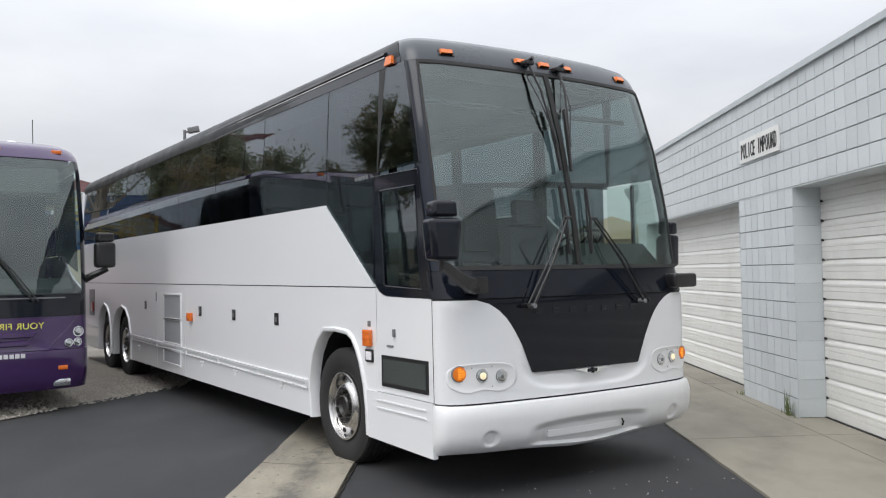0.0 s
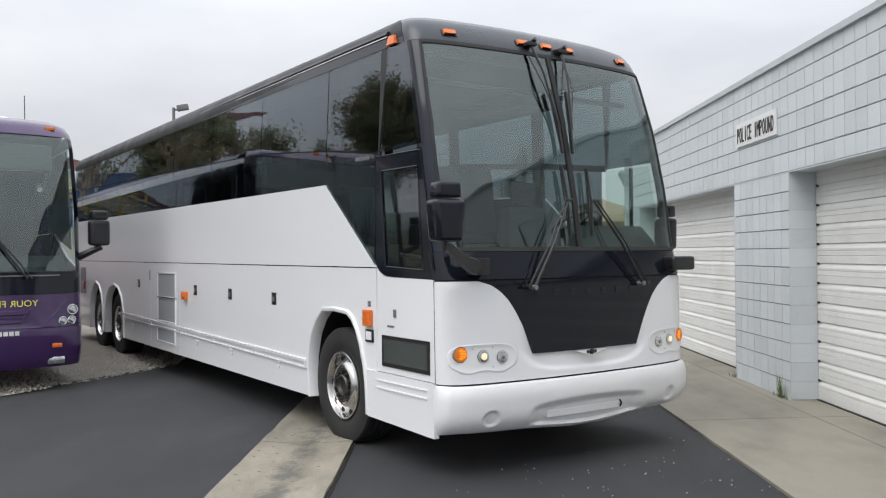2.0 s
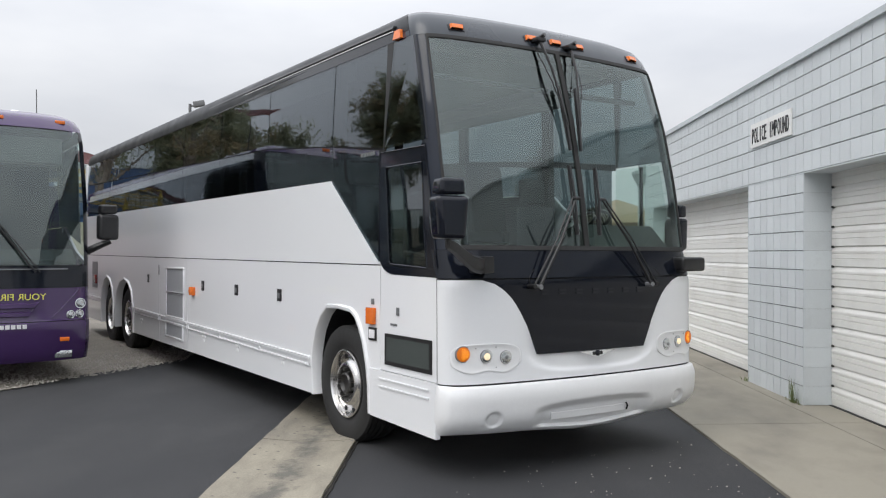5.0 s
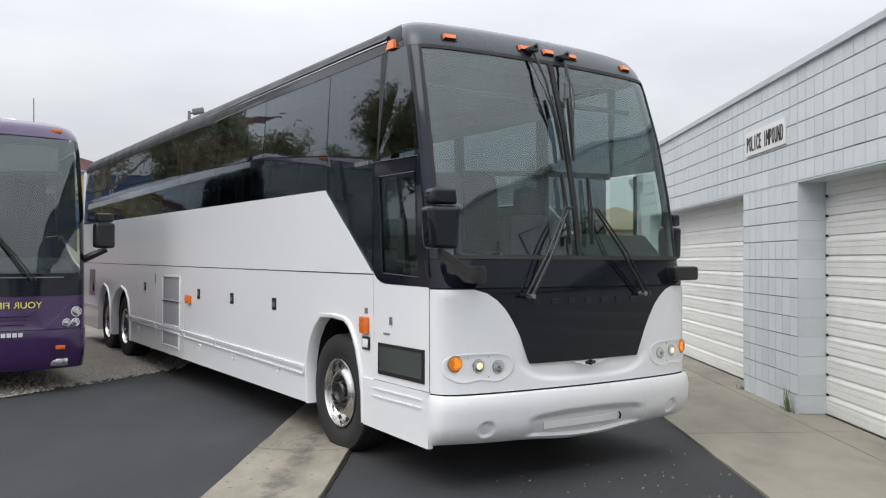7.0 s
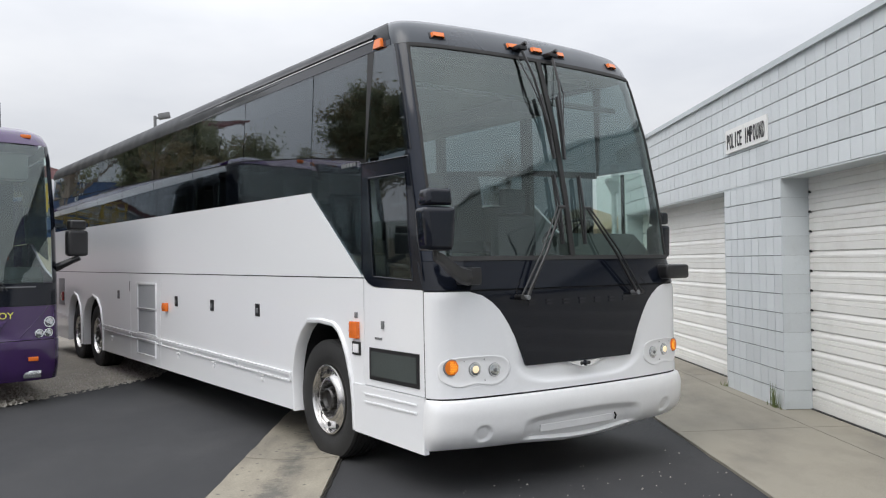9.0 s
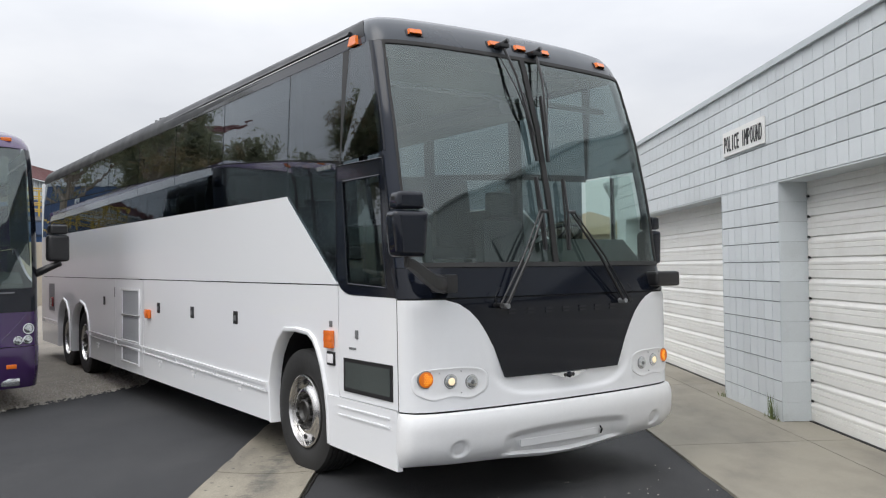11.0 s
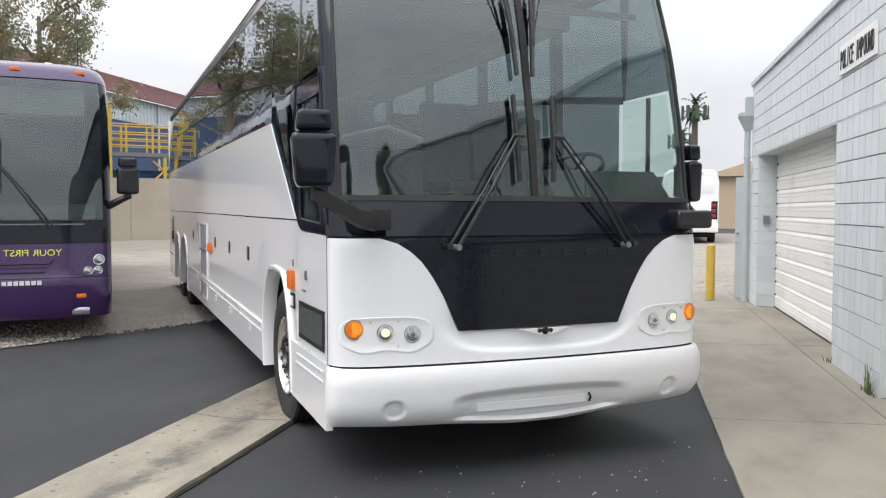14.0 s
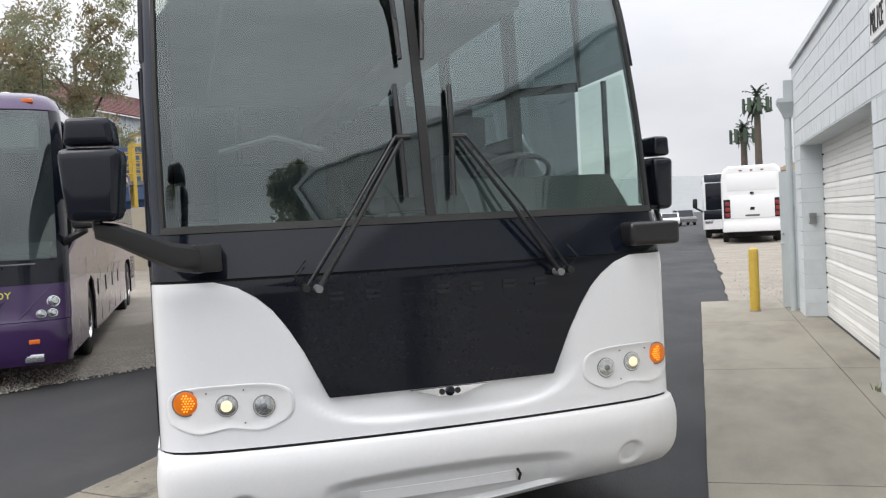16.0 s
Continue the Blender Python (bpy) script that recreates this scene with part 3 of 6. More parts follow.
# V-shaped black panel: half width by height
VEE = [(0.885, 0.553), (1.10, 0.655), (1.22, 0.725), (1.30, 0.785), (1.36, 0.85), (1.41, 0.93), (1.44, 1.03)]
vee = lambda z: lerp(VEE, z)
Z_BUMP, Z_BAND, Z_GLASS, Z_TOP = 0.69, 1.445, 1.665, 3.272
part("nose_panel", skin(0, 0, lambda z: -vee(z) + 0.002, lambda z: vee(z) - 0.002, zs=[0.887, 1.0, 1.1, 1.2, 1.25, 1.3, 1.33, 1.36, 1.385, 1.41, 1.425, 1.44], ns=24), BLACK_SATIN, coach, "glossy black V-shaped nose panel", True)


def lip(s, z):
    """Relief of the white nose: a smile-shaped hollow under the black panel that runs up into its corners."""
    x = abs(s)
    crease = 0.742 + 0.13 * min(1.0, x / 0.66) ** 5
    d = min(1.0, max(0.0, (z - crease) / 0.035))
    d = d * d * (3 - 2 * d)
    return -0.022 * d * min(1.0, max(0.0, (0.70 - x) / 0.10)) * (1.0 if z < 0.9 else max(0.0, 1 - (z - 0.9) / 0.25))


# one white moulding: both corner panels joined below the black panel
NZ = [0.70, 0.715, 0.73, 0.742, 0.752, 0.762, 0.772, 0.785, 0.80, 0.82, 0.84, 0.86, 0.884, 0.92, 0.95, 1.0, 1.1, 1.2, 1.25, 1.3, 1.33, 1.36, 1.385, 1.41, 1.425, 1.44]


def nose_row(z, back=0.0):
    v = vee(z) + 0.002
    ss = [-S_MAX + (S_MAX - v) * i / 36 for i in range(37)] + [-v + 2 * v * i / 40 for i in range(1, 40)] + [v + (S_MAX - v) * i / 36 for i in range(37)]
    return [front(q, z, lip(q, z) - back) for q in ss]


bm = bmesh.new()
for back in (0.0, 0.02):
    grid = [[bm.verts.new(p) for p in nose_row(z, back)] for z in NZ]
    for r in range(len(NZ) - 1):
        for c in range(112):
            if 36 <= c < 76 and NZ[r] > 0.88:
                continue
            bm.faces.new((grid[r][c], grid[r][c + 1], grid[r + 1][c + 1], grid[r + 1][c]))
part("fascia", bm, WHITE, coach, "white moulded nose with a smile-shaped hollow", True, 60)
part("cowl_band", skin(Z_BAND + 0.006, Z_GLASS - 0.012, -S_MAX, S_MAX, nz=6, ns=60, off=0.004), BLACK, coach, "gloss black band below the windshield", True)
part("windshield_gasket", skin(Z_GLASS - 0.010, Z_GLASS + 0.022, -1.25, 1.25, nz=2, ns=50, off=0.010), RUBBER, coach, smooth=True)
part("windshield_gasket", skin(Z_TOP - 0.012, Z_TOP + 0.018, -1.25, 1.25, nz=2, ns=50, off=0.008), RUBBER, coach, smooth=True)
part("centre_mullion", skin(Z_GLASS + 0.02, Z_TOP - 0.012, -0.042, 0.002, nz=14, ns=4, off=0.012), RUBBER, coach, smooth=True)
WS = 1.238
for sg in (-1, 1):
    a, b = sorted((0.023 * sg - 0.020, WS * sg))
    part("windshield", skin(Z_GLASS + 0.02, Z_TOP - 0.012, a, b, nz=20, ns=22, pane=True), WIND_GLASS, coach, "large curved greenish windshield pane", True).visible_shadow = False
    a, b = sorted((WS * sg, S_MAX * sg))
    part("corner_pillar", skin(Z_GLASS - 0.008, Z_TOP + 0.016, a, b, nz=20, ns=10, off=0.0), PILLAR, coach, "charcoal windshield pillar", True)
    a, b = sorted(((WS - 0.006) * sg, (WS + 0.012) * sg))
    part("pillar_gasket", skin(Z_GLASS + 0.02, Z_TOP, a, b, nz=16, ns=2, off=0.011), RUBBER, coach, smooth=True)

# roof cap and roof
cap_rows, cap_back = [], []
for z in [3.291, 3.31, 3.34, 3.39, 3.43, 3.47, 3.50, 3.525, 3.545, 3.56, 3.575, 3.585]:
    cap_rows.append([front(-S_MAX + 2 * S_MAX * i / 60, z, 0.0) for i in range(61)])
    cap_back.append([front(-S_MAX + 2 * S_MAX * i / 60, z, -0.02) for i in range(61)])
part("front_cap", shell(cap_rows, cap_back), CHARCOAL, coach, "charcoal grey rounded roof cap", True)


RISE_BACK = 0.0085                      # the coach stands a little nose-down


def lift(y):
    return RISE_BACK * max(0.0, y - 1.4)


def roof_ring(y):
    pts = []
    prof = [(1.252, 3.30), (1.246, 3.36), (1.235, 3.40), (1.195, 3.48), (1.12, 3.54), (0.98, 3.585), (0.6, 3.60), (0.0, 3.605)]
    for x, z in prof:
        pts.append(Vector((-x, y, z + lift(y))))
    for x, z in prof[-2::-1]:
        pts.append(Vector((x, y, z + lift(y))))
    return pts


ROOF_END = 13.55
rows = [roof_ring(y) for y in (1.02, 1.4, 3, 6, 9, 12, 13.2, 13.45, ROOF_END)]
rows[0] = [Vector((p.x, (lerp(PROFILE, min(p.z, 3.585)) + 0.262 if p.z < 3.58 else 0.945 + 0.26 * (abs(p.x) / 0.98) ** 4), p.z - (0.018 if p.z > 3.59 else 0.0))) for p in rows[0]]
rows[-1] = [Vector((p.x * 0.98, p.y, 3.40 + (p.z - 3.40) * 0.7)) for p in rows[-1]]
part("roof", shell(rows, [[p - Vector((p.x * 0.02, 0, 0.03)) for p in r] for r in rows]), ROOF_SKIN, coach, "dark charcoal roof skin", True)
def side_x(z):
    return lerp(WIDTH, z)


def flank(pts, sg, d0, d1, steps=0):
    """A polygon of (y, z) laid on a flank; d metres proud of it."""
    return prism(pts, lambda y, z, d: (sg * (side_x(z) + d), y, z), d0, d1)


ARCH_F = [(1.235, 0.33), (1.25, 0.56), (1.28, 0.72), (1.345, 0.90), (1.41, 1.01), (1.48, 1.09), (1.57, 1.135), (1.80, 1.150), (2.03, 1.140), (2.145, 1.06), (2.253, 0.923), (2.30, 0.80), (2.335, 0.67), (2.30, 0.33)]
ARCH_D = [(9.30, 0.33), (9.32, 0.72), (9.45, 0.98), (9.65, 1.12), (9.95, 1.17), (10.25, 1.12), (10.47, 0.97), (10.56, 0.74), (10.56, 0.33)]
ARCH_T = [(10.78, 0.33), (10.80, 0.74), (10.90, 0.98), (11.08, 1.13), (11.32, 1.18), (11.56, 1.12), (11.72, 0.95), (11.78, 0.72), (11.78, 0.33)]
END = 13.4
JOIN = [(0.0, 1.530), (13.4, 1.578)]


def join(y):
    return lerp(JOIN, y)


def belt(y):
    return 2.268 + (y - 1.98) * 0.0068


for sg in (-1, 1):
    # black carrier band behind the glass, then the flush panes
    part("upper_panel", flank([(1.085, join(1.08) + 0.006), (1.985, 2.268), (END, belt(END)), (END, join(END) + 0.006)], sg, -0.03, 0.004), WHITE, coach, "white upper side panel with a sloped front edge", False)
    # lower side by segments between the vertical seams
    seams = [(1.072, 6.306), (6.314, 7.706), (7.714, END)]
    for a, b in seams:
        bottom = []
        for arch in (ARCH_F, ARCH_D, ARCH_T):
            if a < arch[0][0] and arch[-1][0] < b:
                bottom += arch
        pts = [(a, 0.33)] + bottom + [(b, 0.33), (b, join(b) - 0.004), (a, join(a) - 0.004)]
        part("lower_panel", flank(pts, sg, -0.03, 0.0), WHITE, coach, "white painted lower side panel", False)
    # moulding that runs along the skirt
    for a, b in ((2.40, 6.30), (6.32, 7.70), (7.72, 9.27), (11.83, 13.3)):
        z0 = 0.655 + (a - 2.4) * 0.011
        z1 = 0.655 + (b - 2.4) * 0.011
        part("skirt_moulding", flank([(a, z0 - 0.016), (b, z1 - 0.016), (b, z1 + 0.012), (a, z0 + 0.012)], sg, -0.005, 0.020), WHITE, coach)
        part("skirt_moulding", flank([(a, z0 - 0.075), (b, z1 - 0.075), (b, z1 - 0.062), (a, z0 - 0.062)], sg, -0.005, 0.016), WHITE, coach)
        n = max(1, round((b - a) / 1.28))
        for k in range(n + 1):
            y = a + 0.02 + (b - a - 0.04) * k / n
            zz = z0 + (z1 - z0) * k / n
            part("moulding_stop", flank([(y - 0.02, zz - 0.066), (y + 0.02, zz - 0.066), (y + 0.02, zz - 0.012), (y - 0.02, zz - 0.012)], sg, -0.005, 0.015), WHITE, coach)
    # proud lips round the wheel openings
    for arch in (ARCH_F, ARCH_D, ARCH_T):
        bm = bmesh.new()
        cy = sum(p[0] for p in arch) / len(arch)
        rows = []
        for y, z in arch:
            d = Vector((y - cy, z - 0.5)).normalized() if z > 0.7 else Vector((math.copysign(1, y - cy), 0))
            prof = [(-0.006, -0.09), (-0.006, 0.014), (0.003, 0.022), (0.026, 0.020), (0.038, 0.0), (0.038, -0.02)]
            rows.append([Vector((sg * (1.295 + o), y + d.x * r, z + d.y * r)) for r, o in prof])
        sheet(bm, rows)
        part("wheel_arch_lip", bm, WHITE, coach, smooth=True, sharp=50)
        # dark wheel well
        well = bmesh.new()
        prism([(y, z) for y, z in arch], lambda y, z, d: (sg * d, y, z), 0.55, 0.56, well)
        sheet(well, [[Vector((sg * 0.55, y, z)), Vector((sg * 1.29, y, z))] for y, z in arch])
        part("wheel_well", well, DARK, coach)
    # panes: an upper row and a lower black row
    uppers = [(1.03, 1.955), (1.97, 3.50), (3.515, 5.05), (5.065, 6.6), (6.615, 8.15), (8.165, 9.7), (9.715, 11.25), (11.265, 12.6), (12.615, END)]
    for a, b in uppers:
        def split(y):
            return 2.455 + min(1.0, max(0.0, (y - 1.0) / 2.0)) * 0.24 + max(0.0, y - 3.0) * 0.027
        za, zb = split(a), split(b)
        part("side_window", flank([(a, za + 0.008), (b, zb + 0.008), (b, 3.29 + lift(b)), (a, 3.29 + lift(a))], sg, -0.008, 0.002), SIDE_GLASS, coach, "dark mirror-like tinted side window").visible_shadow = False
        low_a, low_b = belt(a) + 0.006, belt(b) + 0.006
        if a < 1.1:
            low = [(1.10, 1.56), (b, 2.25), (b, zb - 0.004), (1.10, za - 0.004)]
        else:
            low = [(a, low_a), (b, low_b), (b, zb - 0.004), (a, za - 0.004)]
        part("lower_window", flank(low, sg, -0.008, -0.001), SIDE_GLASS, coach, "dark tinted lower side pane").visible_shadow = False
        part("window_seam", flank([(a, za - 0.03), (b, zb - 0.03), (b, zb + 0.03), (a, za + 0.03)], sg, -0.03, -0.012), DARK, coach)
    part("gutter_rail", flank([(0.95, 3.402), (1.4, 3.408), (13.4, 3.408 + lift(13.4)), (13.4, 3.434 + lift(13.4)), (1.4, 3.434), (0.95, 3.428)], sg, -0.02, 0.026), BLACK_PLASTIC, coach, "black roof gutter rail")
    part("window_header", flank([(0.93, 3.293), (1.4, 3.293), (13.4, 3.293 + lift(13.4)), (13.4, 3.40 + lift(13.4)), (1.4, 3.40), (0.93, 3.396)], sg, -0.03, 0.006), BLACK, coach, "gloss black strip above the windows")
    part("rail_strip", flank([(0.95, 3.380), (1.4, 3.386), (13.4, 3.386 + lift(13.4)), (13.4, 3.395 + lift(13.4)), (1.4, 3.395), (0.95, 3.389)], sg, 0.0, 0.014), STEEL, coach, "bright strip below the gutter rail")
    # window posts inside
    for a, b in uppers:
        part("window_post", prism([(b - 0.05, 1.4), (b + 0.06, 1.4), (b + 0.06, 3.3), (b - 0.05, 3.3)], lambda y, z, d: (sg * (side_x(z) - d), y, z), 0.02, 0.09), DARK, coach)
    part("sill_liner", prism([(2.0, 1.4), (13.3, 1.4), (13.3, 2.35), (2.0, 2.25)], lambda y, z, d: (sg * (1.295 - d), y, z), 0.05, 0.08), SEAT, coach)

# entrance door side (kerb side) and the driver's side
def nose_y(z):
    """Where the rounded front corner meets the flat side."""
    return lerp(PROFILE, z) + 0.26


for sg in (-1, 1):
    qz = [2.47, 2.6, 2.75, 2.9, 3.05, 3.2, 3.29]
    part("quarter_window", flank([(nose_y(z) - 0.045, z) for z in qz] + [(0.93, 3.29), (1.015, 2.455)], sg, -0.008, 0.002), SIDE_GLASS, coach, "dark quarter window").visible_shadow = False
    part("quarter_frame", flank([(nose_y(z) - 0.068, z) for z in qz] + [(nose_y(z) - 0.047, z) for z in qz[::-1]], sg, -0.03, 0.003), BLACK, coach)
    part("quarter_header", flank([(nose_y(3.293) - 0.004, 3.293), (0.935, 3.293), (0.935, 3.34), (nose_y(3.34) - 0.004, 3.34)], sg, -0.02, 0.004), PILLAR, coach)
    part("quarter_post", flank([(1.017, 2.455), (1.029, 2.455), (1.029, 3.29), (0.932, 3.29)], sg, -0.02, 0.003), BLACK_PLASTIC, coach)
    dz = [1.458, 1.6, 1.8, 2.0, 2.2, 2.44]
    front_edge = [(nose_y(z) + 0.004, z) for z in dz]
    if sg < 0:
        inset = lambda z: nose_y(z) + 0.10 - 0.075 * (z - 1.5) / 0.8
        gz = [1.522, 1.8, 2.1, 2.303]
        door = part("entrance_door", flank([(nose_y(z) - (0.045 if z > 1.5 else 0.0), z) for z in dz] + [(inset(z), z) for z in dz[::-1]], sg, -0.03, 0.002), BLACK, coach, "closed gloss black entrance door")
        part("door_rail", flank([(inset(2.304), 2.304), (0.99, 2.308), (1.09, 2.31), (1.09, 2.435), (inset(2.44), 2.425)], sg, -0.03, 0.002), BLACK, door)
        part("door_rail", flank([(inset(1.462), 1.462), (0.895, 1.468), (0.96, 1.482), (1.01, 1.503), (1.05, 1.535), (1.085, 1.575), (0.925, 1.546), (inset(1.522), 1.521)], sg, -0.03, 0.002), BLACK, door)
        part("door_stile", flank([(0.926, 1.548), (1.09, 1.577), (1.09, 2.308), (0.989, 2.306)], sg, -0.03, 0.002), BLACK, door)
        part("door_glass", flank([(inset(z), z) for z in (1.955, 2.1, 2.303)] + [(0.988, 2.306), (0.957, 1.968)], sg, -0.012, -0.006), SIDE_GLASS, door, "dark upper door pane").visible_shadow = False
        part("door_glass", flank([(inset(z), z) for z in (1.522, 1.8, 1.952)] + [(0.957, 1.965), (0.922, 1.546)], sg, -0.012, -0.006), DOOR_GLASS, door, "clear lower door pane").visible_shadow = False
        ring = [(inset(z), z) for z in gz] + [(0.97, 2.306), (0.988, 2.29), (0.957, 1.968), (0.925, 1.565), (0.90, 1.546), (inset(1.522), 1.522)]
        part("door_gasket", T([(-1.297, y, z) for y, z in ring], 0.007, 6), BLACK, door, smooth=True)
        part("door_edge", T([(-1.297, y, z) for y, z in [(nose_y(z) - 0.043, z) for z in (1.52, 1.8, 2.1, 2.42)] + [(1.08, 2.43), (1.085, 1.60)]], 0.006, 6), BLACK, door, smooth=True)
        part("door_sill_plate", B(-1.16, -1.10, 0.48, 0.84, 1.545, 1.585, 0.006), INTERIOR, door, "pale sill plate behind the glass")
        part("door_skin", flank([(0.232, 0.705), (1.062, 0.705), (1.062, 1.536), (1.01, 1.497), (0.96, 1.476), (0.895, 1.462), (0.242, 1.453)], sg, -0.03, 0.0), WHITE, door, "white lower door skin")
        part("corner_seam", flank([(0.226, 0.70), (0.231, 0.70), (0.241, 1.447), (0.236, 1.447)], sg, -0.006, 0.0015), DARK, coach)
        part("grab_handle", T([(-1.2, 0.55, 1.6), (-1.18, 0.62, 1.62), (-1.18, 0.88, 1.64)], 0.014), INTERIOR, coach, smooth=True)
        part("door_step_skirt", flank([(0.232, 0.30), (1.21, 0.32), (1.23, 0.70), (0.232, 0.70)], sg, -0.03, 0.012), WHITE, coach, "white skirt ahead of the front wheel")
        for z in (0.645, 0.585):
            part("step_groove", flank([(0.32, z), (1.05, z - 0.005), (1.05, z - 0.017), (0.32, z - 0.012)], sg, 0.010, 0.020), WHITE, coach)
    else:
        part("drivers_window", flank([(nose_y(z) + 0.05, z) for z in (1.62, 2.0, 2.44)] + [(1.04, 2.44), (1.04, 1.62)], sg, -0.012, -0.004), CLEAR_GLASS, coach, "clear sliding driver's window").visible_shadow = False
        part("window_rail", flank([(0.70, 1.62), (0.725, 1.62), (0.725, 2.44), (0.70, 2.44)], sg, -0.02, 0.004), BLACK_PLASTIC, coach)
        part("cab_side", flank([(0.232, 0.33), (1.062, 0.33), (1.062, 1.60), (0.30, 1.60)], sg, -0.03, 0.0), WHITE, coach)
    part("lower_return", flank([(1.066, 0.705), (1.23, 0.705), (1.24, 0.9), (1.066, 1.2)], sg, -0.028, -0.001), WHITE, coach)

# bumper
def bumper_relief(s, z):
    """Outward bulge of the bumper, its fog-lamp dimples and the shallow number-plate scoop."""
    t = (z - 0.30) / (0.685 - 0.30)
    o = 0.055 * (1 - abs(2 * t - 1.15) ** 3.0)
    for c in (-0.955, 0.955):
        r = math.hypot(s - c, z - 0.425)
        if r < 0.068:
            o -= 0.022 * min(1.0, (0.068 - r) / 0.016)
    x = abs(s)
    if x < 0.62:
        top, bot = 0.545, 0.33
        edge = min(1.0, max(0.0, (0.62 - x) / 0.14))
        up = min(1.0, max(0.0, (top - 0.05 * (x / 0.62) ** 2 - z) / 0.05)) * min(1.0, max(0.0, (z - bot) / 0.02))
        o -= 0.040 * edge * up
    return o


rows = []
nz, ns = 38, 200
bz = [0.30 + (0.683 - 0.30) * j / nz for j in range(nz + 1)]


def bump_low(s):
    """The bumper's lower edge rises towards the corners and bows in the middle."""
    return 0.030 * (abs(s) / S_MAX) ** 2 - 0.015 * math.cos(min(1.0, abs(s) / 0.7) * math.pi) - 0.022 * max(0.0, (abs(s) - 1.1) / (S_MAX - 1.1)) ** 2


def bump_at(s, z, extra=0.0):
    zz = z + bump_low(s) * (0.683 - z) / 0.383
    fade = min(1.0, (S_MAX - abs(s)) / 0.12)
    return front(s, max(0.29, zz), bumper_relief(s, z) * (0.25 + 0.75 * fade) + extra)


sv = [-S_MAX + 2 * S_MAX * i / ns for i in range(ns + 1)]
rows = [[bump_at(s, z) for s in sv] for z in bz]
rows.insert(0, [Vector((p.x * 0.95, p.y + 0.08, p.z)) for p in rows[0]])
rows.append([Vector((p.x, p.y + 0.05, 0.690)) for p in rows[-1]])
bm = bmesh.new()
sheet(bm, rows)
bumper = part("bumper", bm, WHITE_DULL, coach, "white moulded front bumper with a shallow scoop", True, 60)
part("plate_recess", shell([[front(s, z, 0.017) for s in (-0.44, -0.25, -0.06, 0.13, 0.32)] for z in (0.395, 0.445)], [[front(s, z, 0.005) for s in (-0.44, -0.25, -0.06, 0.13, 0.32)] for z in (0.395, 0.445)]), WHITE_DULL, bumper)
part("tow_hook_slot", T([front(0.33, 0.40, 0.028), front(0.337, 0.43, 0.032), front(0.322, 0.455, 0.028)], 0.007), DARK, bumper)
part("bumper_gap", skin(0.686, 0.700, -S_MAX, S_MAX, nz=1, ns=40, off=-0.006), DARK, coach)
part("fascia_gap", skin(1.438, 1.455, -S_MAX, S_MAX, nz=1, ns=40, off=-0.006), DARK, coach)

# headlamp pods
def disc(s, z, r, off, name, material, parent, depth=0.02, label="", dome=0.0, tilt=True):
    c, nrm = front(s, z, off), (front(s, z, off + 0.05) - front(s, z, off)).normalized()
    nrm = (nrm * 0.45 + Vector((0, -1, 0)) * 0.55).normalized() if tilt else nrm
    a = nrm.cross(Vector((0, 0, 1))).normalized()
    b = a.cross(nrm)
    prof = [(0, dome), (r * 0.4, dome * 0.85), (r * 0.75, dome * 0.45), (r, 0.0), (r, -depth), (0, -depth)]
    return part(name, lathe(prof, lambda p, q, d: c + a * p + b * q + nrm * d, 24), material, parent, label, True, 40)


